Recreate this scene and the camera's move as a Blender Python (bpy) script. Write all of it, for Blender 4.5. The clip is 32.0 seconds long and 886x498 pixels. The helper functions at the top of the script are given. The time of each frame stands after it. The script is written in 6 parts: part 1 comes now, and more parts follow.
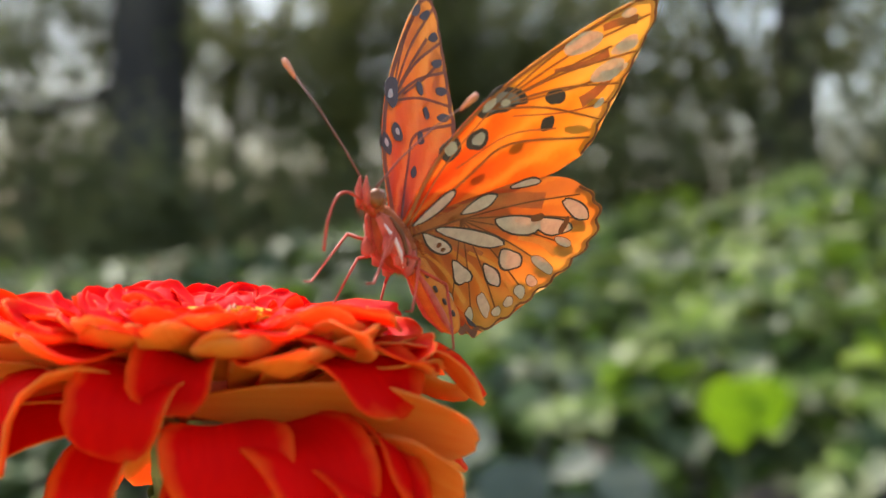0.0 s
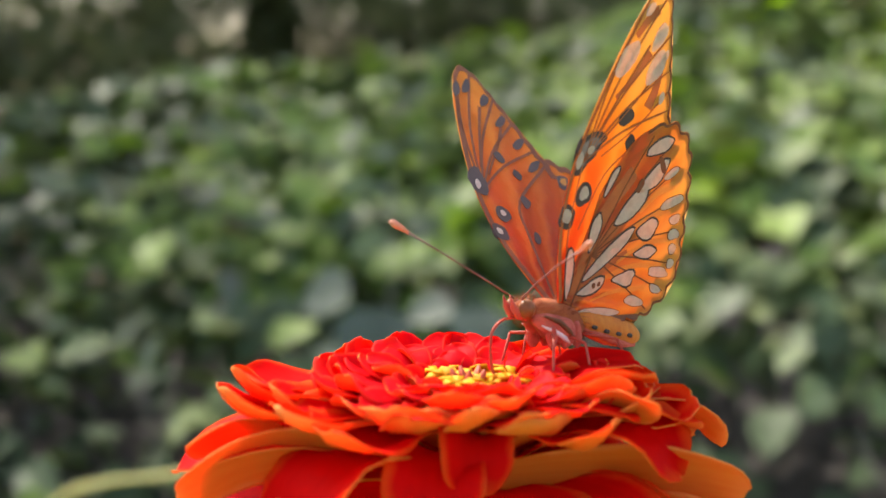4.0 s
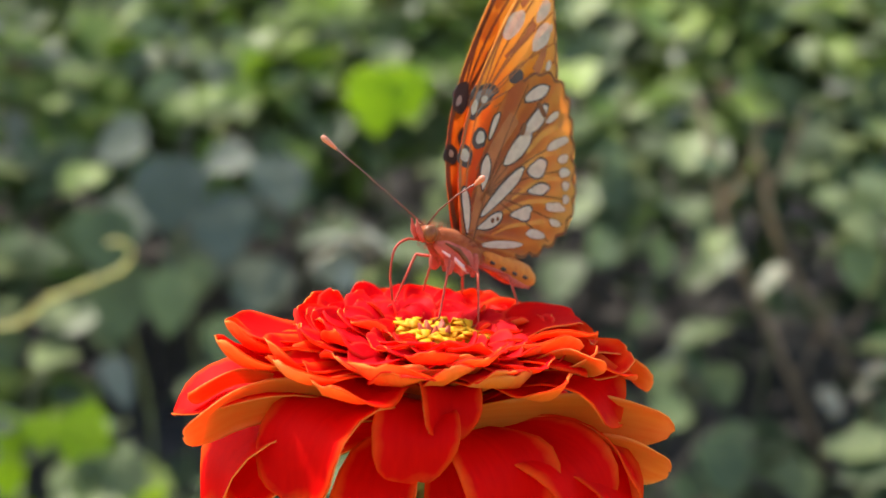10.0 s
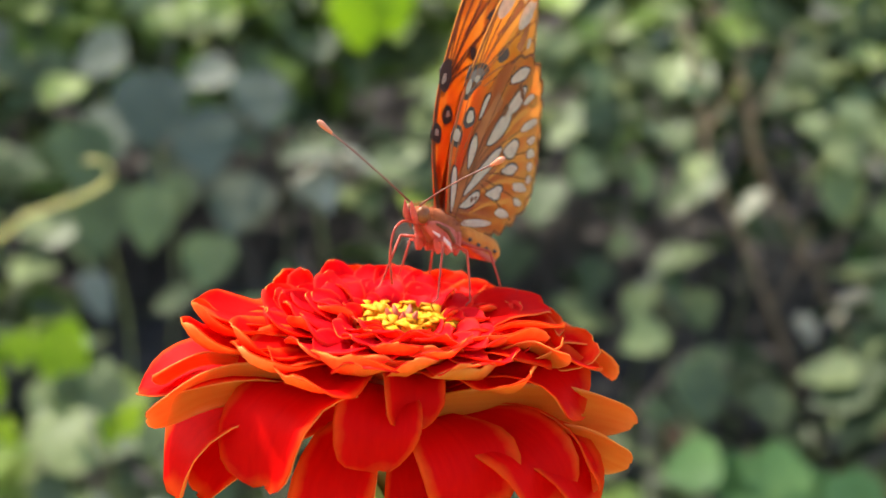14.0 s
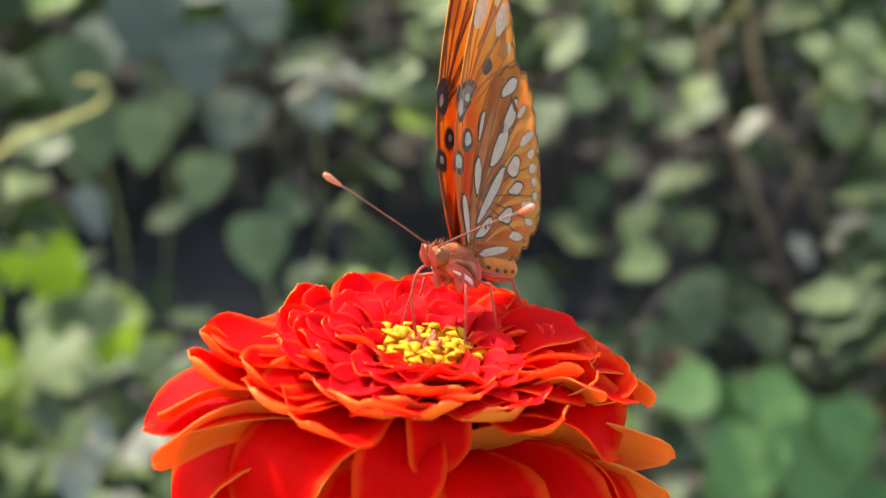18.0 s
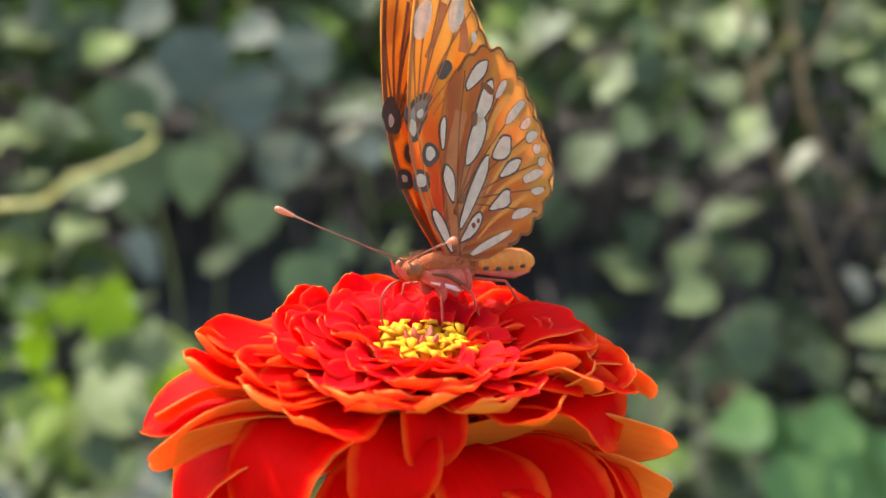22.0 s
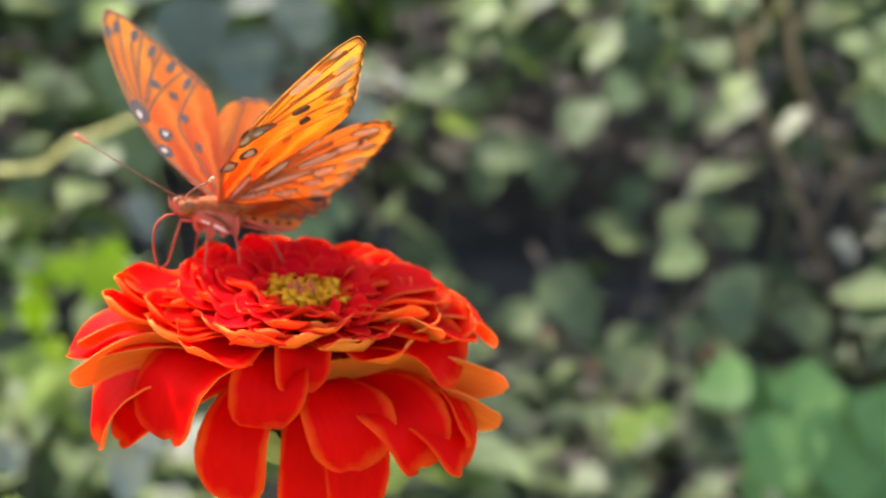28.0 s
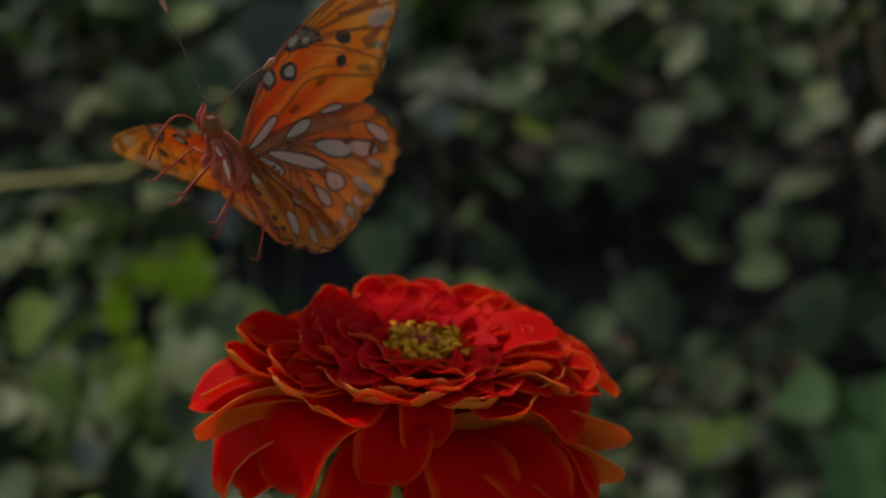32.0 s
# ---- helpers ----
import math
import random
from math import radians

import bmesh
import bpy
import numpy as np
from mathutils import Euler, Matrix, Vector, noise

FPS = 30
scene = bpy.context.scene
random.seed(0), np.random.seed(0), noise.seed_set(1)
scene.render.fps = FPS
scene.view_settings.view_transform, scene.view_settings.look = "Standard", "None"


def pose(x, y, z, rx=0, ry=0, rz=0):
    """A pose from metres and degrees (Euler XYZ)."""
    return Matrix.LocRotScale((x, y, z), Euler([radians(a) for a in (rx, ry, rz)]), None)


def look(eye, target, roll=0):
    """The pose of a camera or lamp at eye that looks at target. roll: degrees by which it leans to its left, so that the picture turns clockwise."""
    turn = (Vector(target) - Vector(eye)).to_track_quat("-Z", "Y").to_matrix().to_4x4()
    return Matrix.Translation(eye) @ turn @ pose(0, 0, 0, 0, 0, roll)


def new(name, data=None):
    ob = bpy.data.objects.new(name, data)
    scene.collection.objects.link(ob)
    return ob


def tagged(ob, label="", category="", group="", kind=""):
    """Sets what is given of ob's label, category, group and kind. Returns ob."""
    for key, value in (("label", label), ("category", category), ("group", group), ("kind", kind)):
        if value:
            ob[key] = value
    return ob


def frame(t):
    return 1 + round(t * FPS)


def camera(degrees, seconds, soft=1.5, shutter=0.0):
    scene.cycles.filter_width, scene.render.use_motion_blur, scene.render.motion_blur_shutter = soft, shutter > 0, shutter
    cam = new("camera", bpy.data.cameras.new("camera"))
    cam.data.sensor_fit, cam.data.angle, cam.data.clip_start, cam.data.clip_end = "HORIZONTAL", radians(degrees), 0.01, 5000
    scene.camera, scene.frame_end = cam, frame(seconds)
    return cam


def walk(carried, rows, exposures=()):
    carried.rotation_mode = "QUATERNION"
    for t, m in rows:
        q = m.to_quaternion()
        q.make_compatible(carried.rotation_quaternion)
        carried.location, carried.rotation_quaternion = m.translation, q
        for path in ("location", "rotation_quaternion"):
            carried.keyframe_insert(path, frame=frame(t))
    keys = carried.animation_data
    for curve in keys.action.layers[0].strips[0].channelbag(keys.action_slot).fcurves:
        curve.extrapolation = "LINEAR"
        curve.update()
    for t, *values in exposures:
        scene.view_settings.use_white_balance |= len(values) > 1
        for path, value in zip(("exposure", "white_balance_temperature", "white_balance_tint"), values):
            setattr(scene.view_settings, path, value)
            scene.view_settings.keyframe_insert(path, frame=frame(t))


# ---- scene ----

FZ = 0.8  # height of the flower's disc above the ground

LENS = 36.27
# seconds, eye x y z, yaw, pitch, roll
PATH = [
    (0, 0.0591, -0.1453, 0.8091, 14.26, 0.00, 0.00),
    (0.5, 0.0589, -0.1504, 0.8122, 14.59, -1.09, -0.25),
    (1, 0.0586, -0.1542, 0.8159, 14.37, -2.05, -0.54),
    (1.5, 0.0583, -0.1561, 0.8201, 13.94, -2.98, -0.66),
    (2, 0.0559, -0.1563, 0.8240, 12.99, -3.88, -0.85),
    (2.5, 0.0484, -0.1571, 0.8272, 11.79, -4.71, -1.09),
    (3, 0.0378, -0.1565, 0.8296, 10.18, -5.51, -1.10),
    (3.5, 0.0262, -0.1547, 0.8320, 8.59, -6.41, -1.74),
    (4, 0.0171, -0.1525, 0.8341, 6.68, -7.21, -1.26),
    (4.5, 0.0103, -0.1512, 0.8356, 4.97, -8.20, -1.67),
    (6.5, -0.0052, -0.1568, 0.8350, -0.31, -11.08, 0.08),
    (7, -0.0050, -0.1591, 0.8387, -1.05, -11.80, 0.24),
    (7.5, -0.0040, -0.1614, 0.8429, -1.62, -12.38, 0.52),
    (8, -0.0040, -0.1639, 0.8468, -1.95, -12.79, 0.94),
    (8.5, -0.0043, -0.1656, 0.8494, -2.17, -13.15, 0.77),
    (9, -0.0035, -0.1654, 0.8503, -2.33, -13.48, 1.12),
    (9.5, -0.0032, -0.1648, 0.8511, -2.41, -13.75, 1.07),
    (10, -0.0039, -0.1646, 0.8526, -2.63, -14.09, 1.15),
    (10.5, -0.0034, -0.1638, 0.8538, -2.70, -14.64, 1.41),
    (11, -0.0032, -0.1633, 0.8558, -2.87, -15.19, 1.69),
    (11.5, -0.0040, -0.1635, 0.8584, -3.02, -15.75, 1.83),
    (12, -0.0035, -0.1633, 0.8602, -3.05, -16.26, 1.77),
    (12.5, -0.0017, -0.1627, 0.8607, -3.08, -16.77, 2.02),
    (13, -0.0008, -0.1625, 0.8611, -3.11, -17.15, 2.03),
    (13.5, -0.0010, -0.1621, 0.8616, -3.22, -17.50, 2.11),
    (14, -0.0014, -0.1609, 0.8623, -3.50, -17.78, 2.45),
    (14.5, -0.0009, -0.1586, 0.8628, -3.75, -18.13, 2.68),
    (16.5, -0.0098, -0.1505, 0.8707, -4.71, -20.28, 3.61),
    (17, -0.0104, -0.1494, 0.8718, -4.75, -20.97, 3.71),
    (17.5, -0.0093, -0.1481, 0.8723, -4.55, -21.40, 3.72),
    (18, -0.0077, -0.1474, 0.8725, -4.10, -21.64, 3.33),
    (18.5, -0.0081, -0.1485, 0.8733, -3.66, -21.57, 2.97),
    (19, -0.0091, -0.1498, 0.8737, -3.36, -21.46, 2.71),
    (19.5, -0.0089, -0.1501, 0.8726, -2.86, -21.16, 2.45),
    (20, -0.0071, -0.1493, 0.8700, -2.16, -20.76, 1.91),
    (20.5, -0.0065, -0.1495, 0.8678, -1.87, -20.34, 1.66),
    (21, -0.0055, -0.1496, 0.8657, -1.71, -20.03, 1.63),
    (21.5, -0.0035, -0.1496, 0.8640, -1.54, -19.85, 1.44),
    (22, -0.0022, -0.1509, 0.8636, -1.57, -19.80, 1.51),
    (22.5, -0.0017, -0.1534, 0.8644, -1.85, -19.87, 1.79),
    (23, -0.0012, -0.1570, 0.8658, -2.19, -20.00, 2.02),
    (23.5, 0.0002, -0.1609, 0.8675, -2.53, -20.28, 2.18),
    (24, 0.0026, -0.1642, 0.8693, -2.68, -20.53, 2.42),
    (24.5, 0.0049, -0.1664, 0.8711, -2.59, -20.80, 2.40),
    (25, 0.0064, -0.1684, 0.8729, -2.50, -20.93, 2.37),
    (25.5, 0.0063, -0.1713, 0.8750, -2.54, -21.04, 2.43),
    (27.5, 0.0161, -0.1793, 0.8767, -1.48, -21.35, 1.37),
    (28, 0.0172, -0.1810, 0.8778, -1.18, -21.46, 1.45),
    (28.5, 0.0176, -0.1824, 0.8790, -0.70, -21.42, 0.96),
    (29, 0.0172, -0.1831, 0.8803, -0.43, -21.66, 1.62),
    (29.5, 0.0162, -0.1831, 0.8816, 0.11, -21.69, 1.45),
    (30, 0.0149, -0.1824, 0.8828, 0.84, -21.41, 0.54),
    (30.5, 0.0135, -0.1813, 0.8839, 1.20, -21.58, 1.18),
    (31, 0.0122, -0.1799, 0.8846, 1.89, -21.41, 0.53),
    (31.5, 0.0109, -0.1782, 0.8847, 2.08, -21.38, 0.21),
    (32, 0.0096, -0.1763, 0.8845, 2.03, -21.57, 0.98),
]
# seconds, sway x y z in metres, lean as a turn vector in degrees
SWAY = [
    (0, -0.0024, -0.0039, 0.0014, 2.82, 0.56, -1.10),
    (0.5, -0.0016, 0.0017, 0.0034, 1.27, 0.39, -1.07),
    (1, -0.0016, 0.0048, 0.0046, -0.06, -0.24, -0.70),
    (1.5, 0.0014, 0.0015, -0.0006, 0.80, -0.22, -0.85),
    (2, -0.0004, -0.0046, -0.0017, 3.06, 0.04, -0.01),
    (2.5, -0.0030, -0.0023, -0.0010, -1.39, -1.32, 3.09),
    (3, -0.0023, 0.0039, -0.0021, -3.46, -1.63, 3.51),
    (3.5, 0.0046, 0.0024, -0.0002, -0.45, -0.24, 3.26),
    (4, 0.0024, -0.0026, -0.0000, 1.13, -0.47, 2.00),
    (4.5, -0.0063, -0.0015, -0.0016, 0.30, -1.22, 2.16),
    (6.5, -0.0017, -0.0036, -0.0045, -3.49, -0.41, 0.78),
    (7, 0.0018, -0.0001, -0.0004, -3.03, 0.25, 0.46),
    (7.5, -0.0059, 0.0001, -0.0033, -1.06, -0.76, 1.79),
    (8, -0.0055, -0.0006, -0.0032, -1.04, -1.29, 1.26),
    (8.5, -0.0012, 0.0015, -0.0001, -1.41, -0.77, 0.78),
    (9, -0.0004, 0.0028, 0.0010, -1.91, -0.91, 1.38),
    (9.5, 0.0026, 0.0017, 0.0001, -0.43, -0.12, 0.57),
    (10, 0.0027, 0.0006, -0.0001, -0.15, 0.21, 0.24),
    (10.5, 0.0015, 0.0042, 0.0001, -0.70, -0.67, 0.71),
    (11, 0.0017, 0.0045, 0.0010, -1.46, -0.87, 0.90),
    (11.5, 0.0007, 0.0015, 0.0017, -0.87, -0.01, 0.22),
    (12, 0.0019, 0.0002, 0.0018, -0.23, 0.50, -0.35),
    (12.5, 0.0004, 0.0026, 0.0015, -0.65, -0.10, 0.38),
    (13, 0.0014, 0.0050, -0.0009, -1.26, 0.12, 0.49),
    (13.5, 0.0032, 0.0040, 0.0009, -1.50, 1.00, -0.30),
    (14, 0.0033, 0.0013, 0.0006, -0.54, 0.82, -0.52),
    (14.5, 0.0009, 0.0026, 0.0003, -0.39, 0.51, -0.18),
    (16.5, 0.0033, -0.0030, 0.0003, 0.57, 1.01, -1.98),
    (17, 0.0020, -0.0001, 0.0031, -0.25, 0.60, -0.83),
    (17.5, -0.0002, 0.0006, 0.0028, -0.40, -0.06, -1.12),
    (18, 0.0011, -0.0015, 0.0019, -0.22, 0.39, -1.37),
    (18.5, 0.0021, -0.0013, 0.0004, 0.06, 0.70, -1.46),
    (19, -0.0012, -0.0005, 0.0009, -0.01, 0.37, -1.20),
    (19.5, -0.0013, -0.0004, 0.0003, -0.37, -0.10, -1.06),
    (20, -0.0002, -0.0028, 0.0015, -0.05, -0.05, -1.07),
    (20.5, -0.0024, -0.0027, 0.0009, 0.09, -0.38, -0.72),
    (21, -0.0036, -0.0039, 0.0007, 0.08, -0.35, -0.61),
    (21.5, -0.0005, -0.0034, -0.0001, 0.30, 0.19, -0.58),
    (22, -0.0003, -0.0023, -0.0017, 0.44, -0.26, -0.58),
    (22.5, -0.0005, -0.0029, -0.0020, 0.62, -0.22, -0.87),
    (23, 0.0015, -0.0039, -0.0005, 0.99, 0.30, -0.99),
    (23.5, 0.0004, -0.0016, -0.0000, 0.87, 0.02, -0.60),
    (24, -0.0015, 0.0010, -0.0028, 0.38, -0.18, -0.39),
    (24.5, 0.0007, 0.0001, -0.0016, 0.97, 0.32, -0.19),
    (25, 0.0012, -0.0009, -0.0006, 1.34, 0.51, -0.69),
    (25.5, 0.0006, -0.0025, 0.0008, 1.45, 0.57, -0.61),
    (27.5, -0.0001, -0.0005, -0.0003, 0.25, 2.38, -0.59),
    (28, -0.0002, 0.0003, -0.0006, 0.25, 2.28, -0.49),
    (28.5, -0.0007, 0.0011, -0.0007, -0.27, 2.61, -0.33),
    (29, -0.0001, 0.0005, -0.0004, -0.18, 1.98, -0.09),
    (29.5, 0.0002, 0.0005, 0.0002, -0.10, 1.88, -0.35),
    (30, 0.0006, -0.0002, 0.0006, 1.16, 3.13, 0.10),
    (30.5, 0.0008, -0.0001, -0.0008, 1.81, 2.58, -0.22),
    (31, 0.0006, 0.0007, -0.0010, 2.16, 3.02, -0.29),
    (31.5, -0.0002, 0.0011, -0.0003, 2.14, 3.72, 0.48),
    (32, 0.0000, 0.0003, 0.0004, 1.98, 2.04, -0.18),
]
# seconds, thorax x y z, heading, pitch, roll, opening of the left and right wings, sweep of the fore- and hindwings
FLIGHT = [
    (0, 0.0162, 0.0055, 0.8111, 246.8, 32.8, -0.6, 35.0, 17.4, -18.2, 14.0),
    (0.5, 0.0130, 0.0108, 0.8140, 235.4, 15.3, 0.2, 48.9, 34.9, -8.9, 14.0),
    (1, 0.0131, 0.0116, 0.8150, 233.2, 28.8, -3.6, 6.3, 19.1, -16.2, -4.4),
    (1.5, 0.0124, 0.0101, 0.8100, 220.9, 5.2, -0.0, 0.1, 8.0, -5.4, 0.2),
    (2, 0.0123, 0.0012, 0.8064, 236.2, -1.2, 0.2, 1.5, 8.0, -13.2, -2.3),
    (2.5, 0.0056, 0.0072, 0.8103, 219.5, 18.7, 2.9, -21.7, 25.7, -8.0, 7.1),
    (3, 0.0087, 0.0087, 0.8081, 238.4, 26.5, 2.7, -4.7, 18.9, 3.6, 2.2),
    (3.5, 0.0152, 0.0152, 0.8070, 223.9, 6.4, -1.4, 2.4, 27.6, -13.7, 15.0),
    (4, 0.0125, 0.0057, 0.8074, 230.6, 5.4, 0.4, 10.5, 40.5, -7.6, 2.3),
    (4.5, 0.0039, 0.0113, 0.8054, 221.3, 5.4, -0.1, 1.7, 23.3, -9.5, 4.5),
    (6.5, 0.0051, 0.0054, 0.8099, 225.3, 4.3, -1.3, 74.8, 68.0, -18.3, 14.0),
    (7, 0.0058, 0.0104, 0.8086, 220.3, -2.2, -10.0, 32.3, 43.9, -17.8, 4.6),
    (7.5, -0.0004, 0.0127, 0.8093, 208.8, 7.8, -0.2, 20.4, 35.3, -10.7, 0.7),
    (8, -0.0012, 0.0097, 0.8095, 209.4, 6.4, 1.0, 13.0, 30.0, -10.9, 0.5),
    (8.5, 0.0031, 0.0120, 0.8112, 207.0, 13.1, 2.0, -13.4, 27.0, -4.0, 0.6),
    (9, 0.0024, 0.0107, 0.8114, 214.5, -5.8, -4.0, 29.5, 45.6, -9.7, 14.0),
    (10, 0.0071, 0.0109, 0.8103, 218.4, 14.7, 0.9, -5.0, 11.0, -7.5, -6.6),
    (11, 0.0065, 0.0162, 0.8113, 222.9, 14.4, 2.2, -7.9, 11.9, -4.9, -3.5),
    (12, 0.0058, 0.0123, 0.8086, 223.6, -1.7, 2.4, -4.5, 5.9, -8.1, -9.3),
    (13, 0.0060, 0.0203, 0.8078, 222.7, 10.5, 1.8, -11.4, 15.6, -4.1, -3.7),
    (13.5, 0.0094, 0.0096, 0.8147, 237.8, 11.9, -2.1, 30.4, 37.0, -0.4, 14.0),
    (14, 0.0095, 0.0126, 0.8114, 232.3, 16.0, 2.3, 2.6, 5.9, -6.9, -3.5),
    (14.5, 0.0053, 0.0112, 0.8117, 241.2, 13.2, -1.3, 31.0, 33.2, -6.0, 14.0),
    (16.5, 0.0096, 0.0114, 0.8074, 237.5, 7.9, 2.2, -5.0, 9.0, -6.2, -1.6),
    (17, 0.0086, 0.0139, 0.8109, 240.4, 20.4, 11.5, 3.3, -3.8, -9.0, 2.0),
    (18, 0.0060, 0.0081, 0.8111, 236.2, 11.4, 4.4, -7.2, 11.2, -4.6, 0.9),
    (19, 0.0047, 0.0143, 0.8084, 233.7, 5.8, 3.4, 12.0, 18.1, -11.3, -2.3),
    (19.5, 0.0030, 0.0057, 0.8102, 231.1, 1.6, -0.5, 1.9, 41.3, -6.6, 0.0),
    (20, 0.0036, 0.0102, 0.8090, 229.4, 9.3, 4.1, -6.7, 10.7, -11.0, -8.0),
    (20.5, 0.0020, 0.0084, 0.8110, 230.8, 16.5, 4.8, -7.4, 11.4, -7.9, -0.2),
    (21, -0.0005, 0.0089, 0.8108, 223.7, 16.6, 4.8, -12.9, 16.9, -8.4, -1.4),
    (22, 0.0032, 0.0088, 0.8056, 222.1, -1.2, 3.5, -8.4, 16.7, -13.0, -10.1),
    (23, 0.0048, 0.0089, 0.8088, 213.0, 11.8, 4.9, -21.6, 25.6, -6.0, -0.1),
    (23.5, 0.0028, 0.0078, 0.8104, 200.5, 8.9, 4.3, -15.6, 19.6, -9.6, 1.6),
    (24, 0.0013, 0.0099, 0.8082, 188.3, 8.8, 3.2, 2.5, 8.0, -11.2, -2.0),
    (24.5, 0.0036, 0.0040, 0.8111, 205.0, 10.1, 0.1, 19.0, 61.0, -16.9, -3.3),
    (25, 0.0040, 0.0086, 0.8084, 187.7, -1.5, 0.5, -10.9, 14.9, -7.5, -1.4),
    (25.5, 0.0023, 0.0056, 0.8104, 185.8, -5.1, 1.3, -20.2, 24.2, -10.2, -0.6),
    (28, -0.0113, 0.0077, 0.8108, 223.4, 8.0, -0.7, 41.6, 55.0, -20.0, 14.0),
    (28.5, -0.0137, 0.0087, 0.8095, 213.1, -1.7, 1.1, 16.7, 42.2, -14.2, 7.8),
    (29, -0.0131, 0.0113, 0.8076, 209.1, 0.6, 1.8, -11.3, 15.3, -6.9, 3.6),
    (29.5, -0.0136, 0.0132, 0.8098, 214.3, 8.5, 2.5, -6.1, 10.1, -10.5, 8.0),
    (30, -0.0165, 0.0093, 0.8105, 234.9, 10.8, 4.3, 18.0, 25.8, -6.4, 0.0),
    (30.5, -0.0189, 0.0079, 0.8090, 242.5, 7.6, 4.9, 40.1, 34.9, -14.2, 14.0),
    (31, -0.0170, 0.0037, 0.8102, 239.2, 22.3, -0.9, 4.2, 29.4, -19.5, -4.2),
    (31.5, -0.0196, 0.0004, 0.8174, 239.2, 4.8, 1.6, 26.5, 55.6, -9.2, 0.0),
    (32, -0.0243, 0.0011, 0.8275, 213.8, 48.0, 6.1, -7.1, 99.9, -14.3, 14.2),
]


def eye_pose(x, y, z, yaw, pitch, roll):
    return pose(x, y, z, 90 + pitch, 0, yaw) @ pose(0, 0, 0, 0, 0, roll)


EV = 1.71
cam = camera(LENS, 32.0, soft=1.5)
cam.data.dof.use_dof = True
cam.data.dof.focus_distance = 0.166
cam.data.dof.aperture_fstop = 19.5
cam.data.dof.aperture_blades = 0
walk(cam, [(t, eye_pose(*row)) for t, *row in PATH],
     exposures=[(0, EV - 0.2), (8.0, EV - 0.2), (13.0, EV), (17.0, EV + 0.06), (26.5, EV + 0.06), (28.0, EV + 0.24), (30.3, EV + 0.24), (30.6, EV - 0.5), (31.0, EV - 1.68), (31.5, EV - 2.0), (32.0, EV - 2.3)])

# ---- world, sun ----
world = bpy.data.worlds.new("sky")
world.use_nodes = True
scene.world = world
sky_nodes = world.node_tree.nodes
sky = sky_nodes.new("ShaderNodeTexSky")
sky.sky_type, sky.sun_disc = "NISHITA", False
sky.sun_elevation, sky.sun_rotation = radians(52), radians(-40)
sky.dust_density, sky.air_density = 3.0, 1.0
world.node_tree.links.new(sky.outputs[0], sky_nodes["Background"].inputs[0])
sky_nodes["Background"].inputs[1].default_value = 0.155

sun_data = bpy.data.lights.new("sun", "SUN")
sun_data.energy, sun_data.angle, sun_data.color = 2.8, radians(0.6), (1.0, 0.95, 0.86)
sun = new("sun", sun_data)
sun.matrix_world = look((-4.0, 4.6, 8.2), (0, 0, 0))

# ---- materials ----


def nodes_of(name):
    m = bpy.data.materials.new(name)
    m.use_nodes = True
    nt = m.node_tree
    return m, nt, nt.nodes["Principled BSDF"], nt.nodes["Material Output"]


